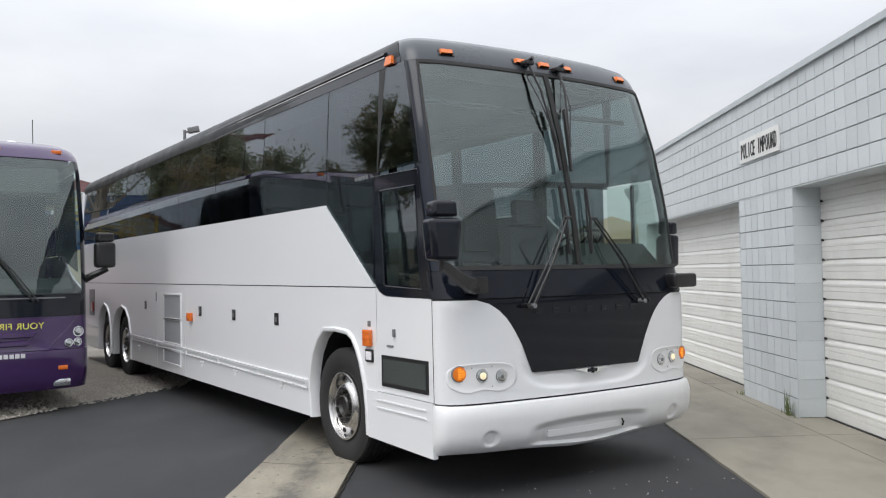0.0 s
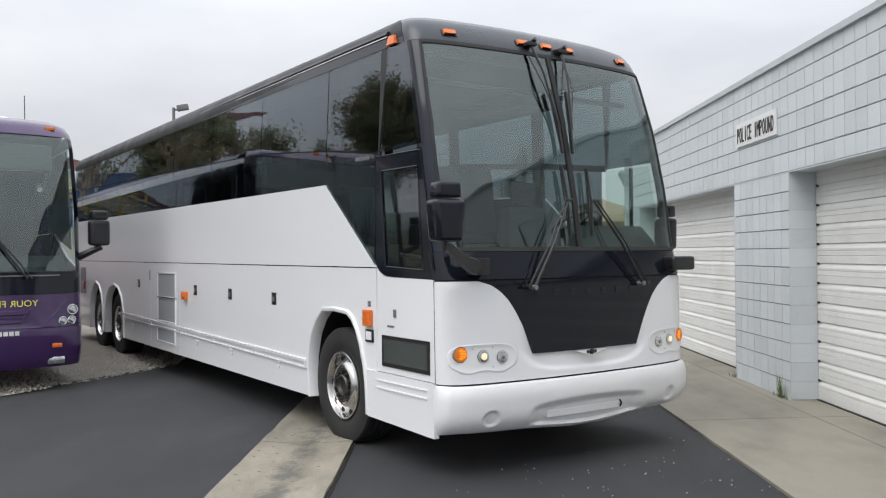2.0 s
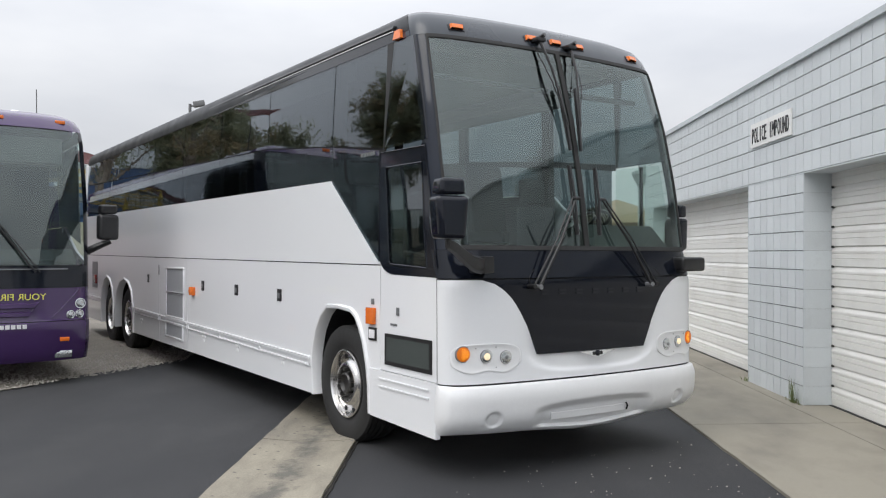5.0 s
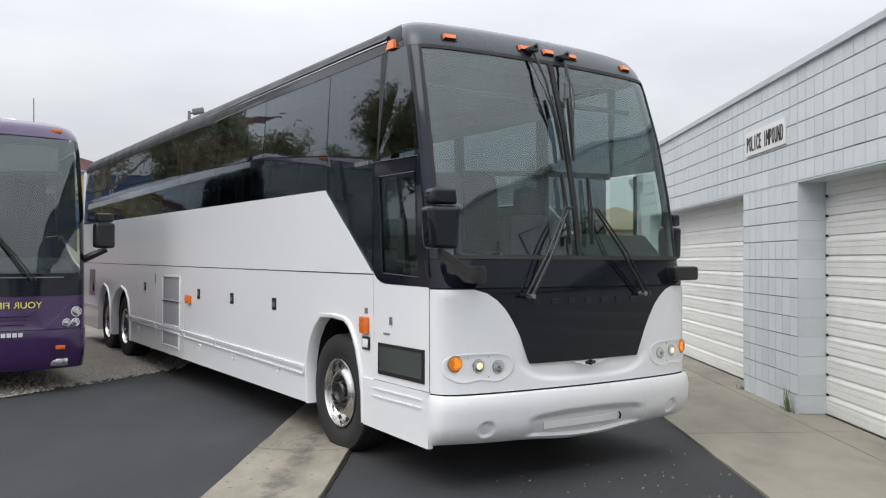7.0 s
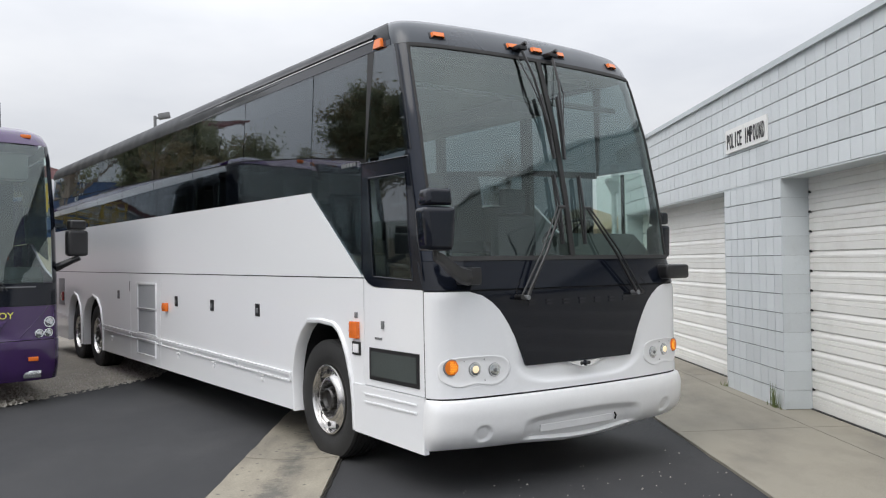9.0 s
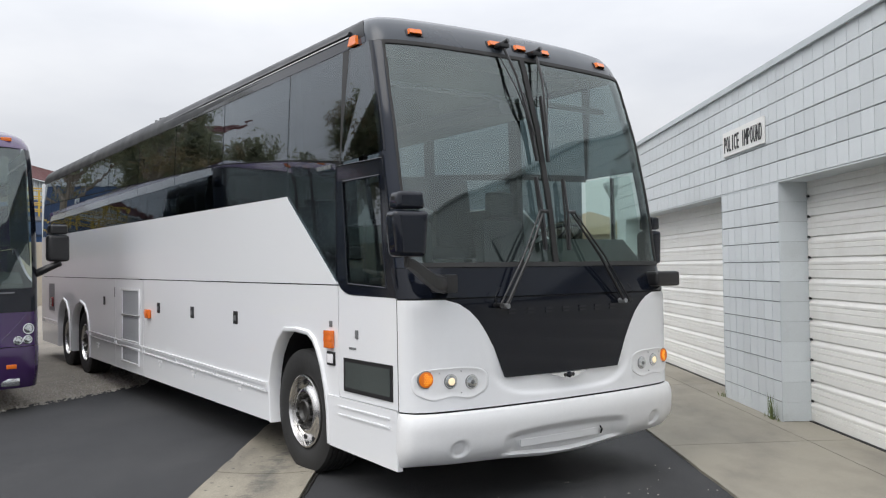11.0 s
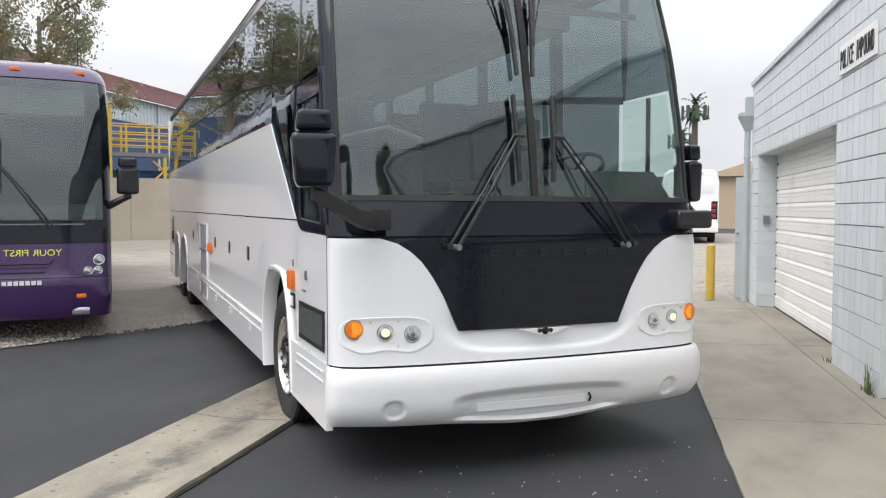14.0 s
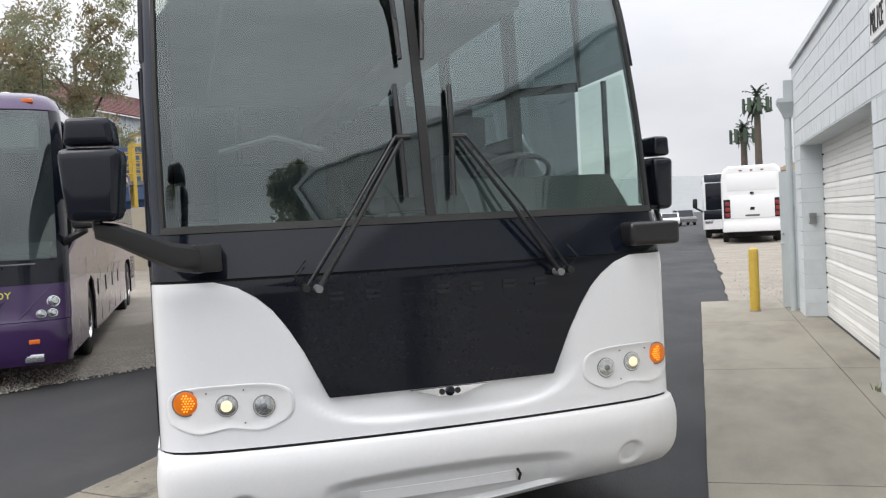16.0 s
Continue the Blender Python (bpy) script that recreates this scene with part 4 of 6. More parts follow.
for sg in (-1, 1):
    # raised rounded plate with a wavy lower edge
    cs, cz = 0.996 * sg, 0.884
    edge = []
    for k in range(48):
        a = k * math.tau / 48
        ex, ez = math.cos(a), math.sin(a)
        rx, rz = 0.280, 0.100
        px = rx * math.copysign(abs(ex) ** 0.62, ex)
        pz = rz * math.copysign(abs(ez) ** 0.62, ez)
        if ez < -0.1:
            pz += 0.012 * math.cos(px / rx * 2 * math.pi) * abs(ez)
        edge.append((cs + px, cz + pz))
    bm = bmesh.new()
    rings = []
    for shrink, off in ((1.035, 0.001), (1.02, -0.003), (1.0, 0.006), (0.95, 0.007), (0.90, 0.004), (0.55, 0.005), (0.2, 0.005)):
        rings.append([front(cs + (s - cs) * shrink, cz + (z - cz) * shrink, off) for s, z in edge])
    vs = sheet(bm, rings, closed=True)
    bm.faces.new(vs[-1])
    pod = part("headlamp_pod", bm, WHITE_DULL, coach, "white moulded headlamp surround", True, 60)
    lamps = ((1.180, AMBER_LIT, "indicator_lamp", "amber honeycomb turn indicator", 0.052), (1.005, LAMP_LIT, "headlamp", "lit warm round headlamp", 0.042), (0.845, LAMP_GLASS, "headlamp", "unlit clear round headlamp", 0.042))
    for s, m_, nm, lb, r in lamps:
        zc = 0.916 if nm == "indicator_lamp" else (0.895 if s > 0.9 else 0.882)
        disc(s * sg, zc, r + 0.007, 0.010, "lamp_bezel", GREY_TRIM, pod, 0.02)
        if nm == "headlamp":
            disc(s * sg, zc, r + 0.004, 0.013, "lamp_ring", CHROME, pod, 0.01)
            disc(s * sg, zc, r - 0.001, 0.015, nm, LAMP_GLASS if m_ is LAMP_LIT else m_, pod, 0.01, lb, 0.006)
            if m_ is LAMP_LIT:
                disc(s * sg, zc, 0.025, 0.022, "lit_bulb", LAMP_LIT, pod, 0.006, "glowing warm bulb", 0.003)
            else:
                disc(s * sg, zc, 0.014, 0.024, "bulb", GREY_TRIM, pod, 0.012, "", 0.004)
        else:
            ind = disc(s * sg, zc, r, 0.013, nm, AMBER_LIT, pod, 0.012, lb, 0.004)
            for i in range(-3, 4):
                for j in range(-3, 4):
                    u, v = 0.0125 * (i + 0.5 * (j % 2)), 0.0115 * j
                    if u * u + v * v < 0.038 ** 2:
                        disc(s * sg + u * sg, zc + v, 0.0042, 0.018, "diode", AMBER_LED, ind, 0.004, "", 0.002)
    for s, z in ((0.93, 0.960), (1.09, 0.955), (0.93, 0.815)):
        disc(s * sg, z, 0.004, 0.014, "screw", GREY_TRIM, pod, 0.004)

# badge and raised letters on the nose
badge = part("badge_wing", prism([(-0.19, 0.885), (0.19, 0.885), (0.10, 0.862), (0.05, 0.846), (-0.05, 0.846), (-0.10, 0.862)], lambda s, z, d: front(s, z, d), 0.012, 0.026), CHROME, coach, "chrome winged badge")
disc(0.0, 0.866, 0.022, 0.03, "badge_centre", BLACK, badge, 0.01, "", 0.006)
for s in (-0.038, 0.038):
    disc(s, 0.866, 0.014, 0.028, "badge_dot", BLACK_PLASTIC, badge, 0.008)
for i in range(7):
    s = -0.50 + i * 1.0 / 6
    for k in range(2):
        part("nameplate_bar", shell([[front(s + q, z, 0.006) for q in (-0.032, 0.032)] for z in (1.325 + 0.026 * k, 1.340 + 0.026 * k)], [[front(s + q, z, -0.002) for q in (-0.032, 0.032)] for z in (1.325 + 0.026 * k, 1.340 + 0.026 * k)]), BLACK, coach)

# roof marker lamps
for s in (-0.985, -0.262, 0.0, 0.262, 0.985):
    z = 3.362
    rows = [[front(s + q, z + h, o) for q, h, o in ((-0.056, k, 0.004), (-0.048, k * 0.8, 0.026), (0.048, k * 0.8, 0.026), (0.056, k, 0.004))] for k in (-0.018, 0.018)]
    marker = part("marker_lamp", shell(rows, [[p + Vector((0, 0.03, 0)) for p in r] for r in rows]), AMBER, coach, "amber roof marker lamp")
    part("marker_base", shell([[front(s + q, z + h, 0.006) for q in (-0.07, 0.07)] for h in (-0.024, 0.024)], [[front(s + q, z + h, -0.01) for q in (-0.07, 0.07)] for h in (-0.024, 0.024)]), BLACK_PLASTIC, marker)
for sg in (-1, 1):
    part("marker_lamp", flank([(0.79, 3.30), (0.91, 3.30), (0.90, 3.372), (0.82, 3.372)], sg, 0.0, 0.03), AMBER, coach, "amber corner marker lamp")


# wheels
def coach_wheel(name, parent, sg, y, r=0.515, x=1.26, zc=None):
    zc = r if zc is None else zc
    hub = part(name, bmesh_tyre(sg, y, r, x, zc), RUBBER, parent, "worn black coach tyre", True, 40)
    put = lambda p, q, d: (sg * (x + d), y + p, zc + q)
    prof = [(0.300, -0.02), (0.298, 0.005), (0.286, 0.010), (0.278, -0.01), (0.272, -0.042), (0.255, -0.046), (0.215, -0.036), (0.195, -0.016), (0.178, 0.0), (0.160, 0.002), (0.150, -0.03), (0.095, -0.04)]
    rim = part("rim", lathe(prof, put, 40), STEEL, hub, "polished aluminium rim", True, 40)
    part("hub_cap", lathe([(0.10, -0.05), (0.096, 0.0), (0.082, 0.012), (0.07, -0.02), (0, -0.025)], put, 24), NUT_STEEL, rim, "dull dark hub", True, 40)
    for k in range(10):
        a = k * math.tau / 10
        p, q = 0.238 * math.cos(a), 0.238 * math.sin(a)
        part("hand_hole", lathe([(0, -0.036), (0.022, -0.036), (0.024, -0.070)], lambda u, v, d: put(p + u, q + v, d), 12), DARK, rim)
        a += 0.314
        p2, q2 = 0.124 * math.cos(a), 0.124 * math.sin(a)
        part("lug_nut", lathe([(0, 0.02), (0.017, 0.018), (0.020, -0.04)], lambda u, v, d: put(p2 + u, q2 + v, d), 8), NUT_STEEL, rim)
    return hub


def bmesh_tyre(sg, y, r, x, zc):
    prof = [(0.295, -0.30), (0.40, -0.32), (r - 0.03, -0.30), (r - 0.008, -0.27)]
    for k in range(5):
        c = -0.235 + 0.05 * k
        prof += [(r, c - 0.018), (r, c + 0.014), (r - 0.012, c + 0.018), (r - 0.012, c + 0.028)]
    prof += [(r, 0.0), (r - 0.012, 0.02), (r - 0.05, 0.032), (0.42, 0.038), (0.37, 0.034), (0.33, 0.022), (0.300, 0.004), (0.295, -0.02)]
    return lathe(prof, lambda p, q, d: (sg * (x + d - 0.02), y + p, zc + q), 56)


for sg in (-1, 1):
    coach_wheel("front_wheel", coach, sg, 1.81, r=0.510, x=1.225, zc=0.487)
    coach_wheel("drive_wheel", coach, sg, 9.93, x=1.225)
    coach_wheel("tag_wheel", coach, sg, 11.28, x=1.225)

# body floor, underside, rear and inner lining
part("underbody", B(-0.52, 0.52, 0.35, 13.2, 0.42, 1.25), DARK, coach)
part("underbody", B(-1.25, 1.25, 2.42, 9.25, 0.36, 1.25), DARK, coach)
part("underbody", B(-1.25, 1.25, 11.84, 13.3, 0.45, 1.25), DARK, coach)
part("underbody", B(-1.2, 1.2, 0.40, 1.2, 0.40, 0.62), DARK, coach)
part("saloon_floor", B(-1.25, 1.25, 1.3, 13.3, 1.26, 1.36), SEAT, coach)
part("cab_floor", B(-1.25, 1.25, 0.15, 1.3, 0.66, 0.72), SEAT, coach)
part("rear_end", B(-1.29, 1.29, 13.40, 13.56, 0.45, 3.42, 0.05), WHITE, coach, "white rear end panel")
part("rear_bulkhead", B(-1.24, 1.24, 13.28, 13.33, 1.3, 3.36), SEAT, coach)
part("headliner", B(-1.12, 1.12, 1.0, 13.2, 3.30, 3.36), INTERIOR, coach)
for sg in (-1, 1):
    part("parcel_rack", prism([(0.0, 3.13), (0.36, 3.14), (0.40, 3.20), (0.36, 3.29), (0.0, 3.29)], lambda a, z, d: (sg * (1.19 - a), d, z), 1.7, 13.0), INTERIOR, coach)


def passenger_seat():
    seat = part("passenger_seat", B(-0.24, 0.24, -0.25, 0.25, 0.38, 0.50, 0.05), SEAT, coach, "dark upholstered passenger seat", True)
    part("seat_back", B(-0.235, 0.235, 0.20, 0.32, 0.45, 1.30, 0.055, m=Matrix.Translation((0, 0.02, 0)) @ Matrix.Rotation(radians(-9), 4, "X")), SEAT, seat, smooth=True)
    part("seat_leg", B(-0.2, 0.2, -0.2, 0.2, 0.0, 0.38, 0.02), GREY_TRIM, seat)
    return seat


for k in range(10):
    for x in (-0.95, -0.46, 0.46, 0.95):
        if k == 0:
            s_ob = passenger_seat()
            s_ob.matrix_basis = pose(x, 2.3, 1.36)
            if x < -0.9:
                first_seat = s_ob
        else:
            c = copy_thing(first_seat, pose(x, 2.3 + 0.95 * k, 1.36))
# cab: dashboard, wheel, driver's seat
dash = part("dashboard", prism([(0.14, 0.8), (0.55, 0.8), (0.62, 1.30), (0.58, 1.55), (0.40, 1.66), (0.16, 1.62)], lambda y, z, d: (d, y + 0.06 * abs(d), z), -1.16, 0.25), DASH, coach, "grey-green moulded dashboard", True)
part("instrument_hood", prism([(0.18, 1.5), (0.66, 1.4), (0.70, 1.62), (0.62, 1.82), (0.45, 1.88), (0.20, 1.64)], lambda y, z, d: (d, y + 0.05, z), 0.27, 1.18), DASH, coach, "hooded driver's instrument binnacle", True)
st = part("steering_wheel", bmesh.new(), BLACK_PLASTIC, coach)
bm = bmesh.new()
sm = Matrix.Translation((0.72, 0.86, 1.90)) @ Matrix.Rotation(radians(-28), 4, "X")
tube(bm, [sm @ Vector((0.235 * math.cos(k * math.tau / 28), 0.235 * math.sin(k * math.tau / 28), 0)) for k in range(29)], 0.016, 8)
for k in (0.5, 2.6, 4.7):
    tube(bm, [sm @ Vector((0, 0, -0.03)), sm @ Vector((0.23 * math.cos(k), 0.23 * math.sin(k), 0))], 0.012, 6)
tube(bm, [sm @ Vector((0, 0, 0)), sm @ Vector((0, 0, -0.3))], 0.035, 10)
bm.to_mesh(st.data)
bm.free()
ds = part("drivers_seat", B(0.47, 0.97, 1.10, 1.60, 1.25, 1.40, 0.05), SEAT, coach, "dark driver's seat with headrest", True)
part("seat_back", B(0.47, 0.97, 1.55, 1.70, 1.35, 2.10, 0.06, m=Matrix.Identity(4)), SEAT, ds, smooth=True)
part("headrest", B(0.58, 0.86, 1.58, 1.68, 2.12, 2.36, 0.04), SEAT, ds, smooth=True)
part("seat_base", B(0.55, 0.9, 1.15, 1.55, 0.72, 1.25, 0.02), GREY_TRIM, ds)
part("visor_rail", B(-1.1, 1.1, 0.62, 0.66, 2.98, 3.02), BLACK_PLASTIC, coach)
part("entry_modesty_panel", B(-0.95, -0.30, 1.25, 1.29, 1.3, 2.05, 0.04), SEAT, coach, "dark curved modesty panel behind the entrance", True)
part("grab_rail", T([(-0.92, 1.24, 2.12), (-0.6, 1.22, 2.2), (-0.32, 1.24, 2.12)], 0.016), GREY_TRIM, coach, smooth=True)

# mirrors on arms
def mirror(c, turn, wide=1.0):
    m = Matrix.Translation(c) @ Matrix.Rotation(radians(turn), 4, "Z") @ Matrix.Diagonal((wide, 1, 1, 1))
    head = part("mirror", B(-0.118, 0.118, -0.085, 0.085, -0.29, 0.0, 0.045, m=m, seg=4), BLACK, coach, "gloss black two-piece rear-view mirror", True, 50)
    for v in head.data.vertices:
        h = (m.inverted() @ v.co)
        if h.z < -0.15:
            v.co = m @ Vector((h.x * (1 - 0.22 * (-h.z - 0.15) / 0.14), h.y, h.z))
    up = part("mirror_upper", B(-0.098, 0.098, -0.075, 0.075, 0.008, 0.118, 0.032, m=m, seg=4), BLACK, head, smooth=True, sharp=50)
    for v in up.data.vertices:
        h = (m.inverted() @ v.co)
        v.co = m @ Vector((h.x * (1 - 0.16 * max(0, h.z) / 0.12), h.y, h.z))
    part("mirror_glass", B(-0.095, 0.095, 0.086, 0.090, -0.25, -0.03, m=m), CHROME, head)
    part("mirror_stem", T([m @ Vector((0, 0, -0.28)), m @ Vector((0, 0, -0.325))], 0.018), BLACK_PLASTIC, head)
    return head


mirror((-1.466, -0.165, 2.012), -8)
# flat tapering arm from the cowl up to the kerb-side mirror
arm = [(Vector((-1.475, -0.165, 1.690)), 0.035, 0.024), (Vector((-1.40, -0.135, 1.668)), 0.046, 0.030), (Vector((-1.30, -0.085, 1.62)), 0.056, 0.034), (Vector((-1.19, -0.045, 1.565)), 0.060, 0.036), (Vector((-1.09, -0.02, 1.545)), 0.062, 0.036), (Vector((-1.05, 0.03, 1.548)), 0.058, 0.036)]
bm = bmesh.new()
rows = []
for p, h, w in arm:
    rows.append([p + Vector((0, -w, -h * 0.7)), p + Vector((0, -w * 1.25, 0)), p + Vector((0, -w, h * 0.7)), p + Vector((0, 0, h)), p + Vector((0, w, h * 0.7)), p + Vector((0, w, -h * 0.7)), p + Vector((0, 0, -h))])
vs = sheet(bm, rows, closed=True)
bm.faces.new(vs[0])
bm.faces.new(vs[-1])
part("mirror_arm", bm, BLACK_PLASTIC, coach, "black cast mirror arm", True, 40)
part("arm_bracket", B(-1.12, -0.99, -0.045, 0.09, 1.49, 1.61, 0.012), BLACK_PLASTIC, coach, smooth=True)
mirror((1.42, 0.41, 1.955), 6, 0.58)
part("mirror_arm", T([(1.24, 0.06, 1.55), (1.34, 0.24, 1.575), (1.42, 0.41, 1.64)], 0.028, 8, 0.020), BLACK_PLASTIC, coach, smooth=True)
part("mirror_arm", B(1.0, 1.285, -0.03, 0.14, 1.485, 1.605, 0.03, seg=3), BLACK_PLASTIC, coach, "black mirror arm block", True)

# windshield wipers: two below with pantograph arms, two hanging from the top
def wiper_low(sg):
    piv, knee = Vector((0.585 * sg, -0.055, 1.386)), Vector((0.138 * sg, 0.050, 2.060))
    w = part("wiper", T([piv, piv.lerp(knee, 0.5) + Vector((0, -0.03, 0)), knee], 0.013, 8, 0.009), BLACK_PLASTIC, coach, "black double-arm windshield wiper", True)
    o = Vector((0.055 * sg, 0, 0.006))
    part("pantograph_rod", T([piv + o, (piv + o).lerp(knee + o * 0.6, 0.5) + Vector((0, -0.03, 0)), knee + o * 0.6], 0.007), BLACK_PLASTIC, w, smooth=True)
    part("wiper_pivot", T([piv + Vector((0, 0.07, 0)), piv + Vector((0, -0.02, 0))], 0.018, 12), GREY_TRIM, w, "metal wiper pivot", True)
    part("wiper_pivot", T([piv + o + Vector((0, 0.07, 0)), piv + o + Vector((0, -0.015, 0))], 0.018, 12), BLACK_PLASTIC, w, smooth=True)
    part("blade_bracket", T([knee + Vector((-0.035, 0, 0)), knee + Vector((0.035, 0.0, 0.0))], 0.014), BLACK_PLASTIC, w, smooth=True)
    top, bot = Vector((-0.150 if sg < 0 else 0.123, 0.110, 2.315)), Vector((-0.142 if sg < 0 else 0.092, 0.020, 1.776))
    part("wiper_blade", T([top, (top + bot) / 2 + Vector((0, -0.015, 0)), bot], 0.011, 6), BLACK_PLASTIC, w, smooth=True)
    part("blade_rubber", T([top + Vector((0, 0.02, 0)), bot + Vector((0, 0.02, 0))], 0.008, 6), RUBBER, w)
    part("washer_hose", T([piv + Vector((0.07 * sg, 0.03, 0.02)), piv + Vector((0.10 * sg, 0.0, 0.07)), piv + Vector((0.05 * sg, 0.01, 0.13))], 0.004, 6), RUBBER, w, smooth=True)


wiper_low(-1)
wiper_low(1)


def wiper_high(x0, z0, xa, xb, rod):
    """A wiper hung from the roof cap at x0; its blade runs from xa down to xb, with a follower rod offset sideways."""
    a, b = Vector((xa, 0.275, 2.965)), Vector((xb, 0.142, 2.443))
    piv, tip = Vector((x0, 0.40, z0)), a.lerp(b, 0.62) + Vector((0, -0.025, 0))
    w = part("upper_wiper", T([piv, piv.lerp(tip, 0.35) + Vector((0, -0.03, 0)), tip], 0.012, 8, 0.007), BLACK_PLASTIC, coach, "black wiper hanging from the roof cap", True)
    part("wiper_mount", B(x0 - 0.045, x0 + 0.045, 0.37, 0.47, z0 - 0.018, z0 + 0.018, 0.01), BLACK_PLASTIC, w, smooth=True)
    part("wiper_mount", T([Vector((x0, 0.44, z0 + 0.005)), Vector((x0 + 0.02, 0.36, z0 + 0.035))], 0.018), BLACK_PLASTIC, w, smooth=True)
    part("follower_rod", T([piv + Vector((rod * 0.9, 0.0, -0.09)), piv.lerp(tip, 0.5) + Vector((rod, -0.02, 0)), tip + Vector((0, 0.01, 0.03))], 0.005), BLACK_PLASTIC, w, smooth=True)
    part("wiper_blade", T([a, (a + b) / 2 + Vector((0, -0.012, 0)), b], 0.012, 6), BLACK_PLASTIC, w, smooth=True)
    part("blade_rubber", T([a + Vector((0, 0.014, 0)), b + Vector((0, 0.014, 0))], 0.009, 6), RUBBER, w)


wiper_high(-0.214, 3.350, -0.120, -0.107, -0.035)
wiper_high(0.118, 3.333, 0.056, 0.002, 0.045)

# fittings on the kerb side
L = -1
def flank_box(y0, y1, z0, z1, d0, d1, name, material, label="", parent=None, bevel=0.0):
    return part(name, B(L * (1.295 + d1), L * (1.295 + d0), y0, y1, z0, z1, bevel), material, parent or coach, label, bool(bevel))


for y, z in ((3.155, 1.204), (4.42, 1.207), (5.66, 1.215), (8.37, 1.235)):
    h = flank_box(y - 0.055, y + 0.055, z - 0.062, z + 0.062, -0.004, 0.006, "hatch_latch", BLACK_PLASTIC, "black recessed hatch latch", bevel=0.004)
    flank_box(y - 0.025, y + 0.03, z - 0.03, z + 0.02, 0.006, 0.012, "latch_paddle", GREY_TRIM, parent=h, bevel=0.003)
for y0, y1, z0, z1 in ((6.50, 7.31, 1.085, 1.40), (6.50, 7.31, 0.745, 1.055), (6.53, 7.33, 0.46, 0.63)):
    v = flank_box(y0, y1, z0, z1, -0.010, 0.003, "air_filter_vent", GRILLE, "grey mesh air vent in a white frame")
    for a, b, c, d in ((y0 - 0.03, y1 + 0.03, z1, z1 + 0.028), (y0 - 0.03, y1 + 0.03, z0 - 0.028, z0), (y0 - 0.03, y0, z0, z1), (y1, y1 + 0.03, z0, z1)):
        flank_box(a, b, c, d, -0.004, 0.016, "vent_frame", WHITE, parent=v, bevel=0.005)
m1 = flank_box(5.97, 6.12, 1.075, 1.185, 0.0, 0.045, "side_marker", AMBER, "amber side marker lamp", bevel=0.012)
flank_box(5.99, 6.10, 1.11, 1.15, 0.045, 0.052, "lens_rib", AMBER, parent=m1)
m2 = flank_box(1.135, 1.255, 1.055, 1.19, 0.0, 0.035, "side_indicator", AMBER, "amber ribbed side turn indicator", bevel=0.008)
flank_box(1.14, 1.25, 1.112, 1.120, 0.031, 0.040, "lens_rib", AMBER, parent=m2)
flank_box(1.14, 1.25, 1.165, 1.170, 0.031, 0.040, "lens_rib", AMBER, parent=m2)
m3 = flank_box(1.12, 1.245, 0.925, 1.03, 0.0, 0.012, "cornering_lamp", BLACK_PLASTIC, "square clear lamp in a black frame", bevel=0.004)
# flat white lens: the bright gleam of its reflector is put into the colour
flank_box(1.138, 1.227, 0.943, 1.012, 0.010, 0.018, "lamp_lens", WHITE_TEXT_GLEAM, parent=m3, bevel=0.004)
# fixed grey bars painted in for a number mirrored in the dark pane
for k in range(5):
    flank_box(1.17 + 0.05 * k, 1.205 + 0.05 * k, 2.425, 2.457, -0.001, 0.002, "number_bar", GREY_TRIM)
vent = flank_box(0.295, 0.98, 0.755, 1.0, -0.004, 0.008, "heater_grille", BLACK_PLASTIC, "dark mesh heater grille in a black frame")
flank_box(0.325, 0.95, 0.785, 0.972, 0.004, 0.010, "grille_mesh", DARK_GRILLE, parent=vent)
flank_box(1.165, 1.215, 1.215, 1.262, -0.002, 0.005, "key_plate", GREY_TRIM, "", bevel=0.004)
kp = flank_box(0.765, 0.80, 1.15, 1.212, -0.002, 0.012, "door_lock", GREY_TRIM, "small metal door lock", bevel=0.005)
flank_box(0.80, 0.90, 1.068, 1.084, -0.002, 0.006, "door_pull_slot", GREY_TRIM, bevel=0.002)
for y in (3.05, 4.38, 5.6, 8.75):
    flank_box(y - 0.06, y + 0.06, 0.565, 0.590, -0.004, 0.012, "jacking_tab", WHITE_DULL, bevel=0.004)
    flank_box(y - 0.03, y + 0.03, 0.515, 0.550, -0.004, 0.010, "jacking_tab", WHITE_DULL, bevel=0.004)
flank_box(7.735, 7.77, 1.30, 1.44, -0.002, 0.005, "hatch_hinge", GREY_TRIM)
flank_box(12.25, 12.40, 1.03, 1.20, 0.0, 0.035, "tail_marker", RED_LENS, "red rear side marker", bevel=0.01)
flank_box(12.2, 12.7, 0.95, 1.45, 0.0, 0.006, "engine_louvre", GREY_TRIM, "small grey engine louvre")

# ---- purple coach ----
purple = thing("purple_coach", "purple touring coach parked nose-out on the gravel", "bus", m=pose(-3.735, 6.34, 0.045))
PBOW = [(0.0, 0.0), (0.4, 0.008), (0.8, 0.04), (1.0, 0.08), (1.12, 0.125), (1.20, 0.18), (1.25, 0.24), (1.28, 0.32), (1.295, 0.44)]
PARC = [0.0]
for (x0, y0), (x1, y1) in zip(PBOW, PBOW[1:]):
    PARC.append(PARC[-1] + math.hypot(x1 - x0, y1 - y0))
P_MAX = PARC[-1]
PPROF = [(0.25, 0.05), (0.35, 0.0), (0.72, -0.02), (0.76, 0.01), (1.42, 0.05), (2.2, 0.15), (2.9, 0.30), (3.16, 0.38), (3.30, 0.50), (3.38, 0.70), (3.42, 1.0)]
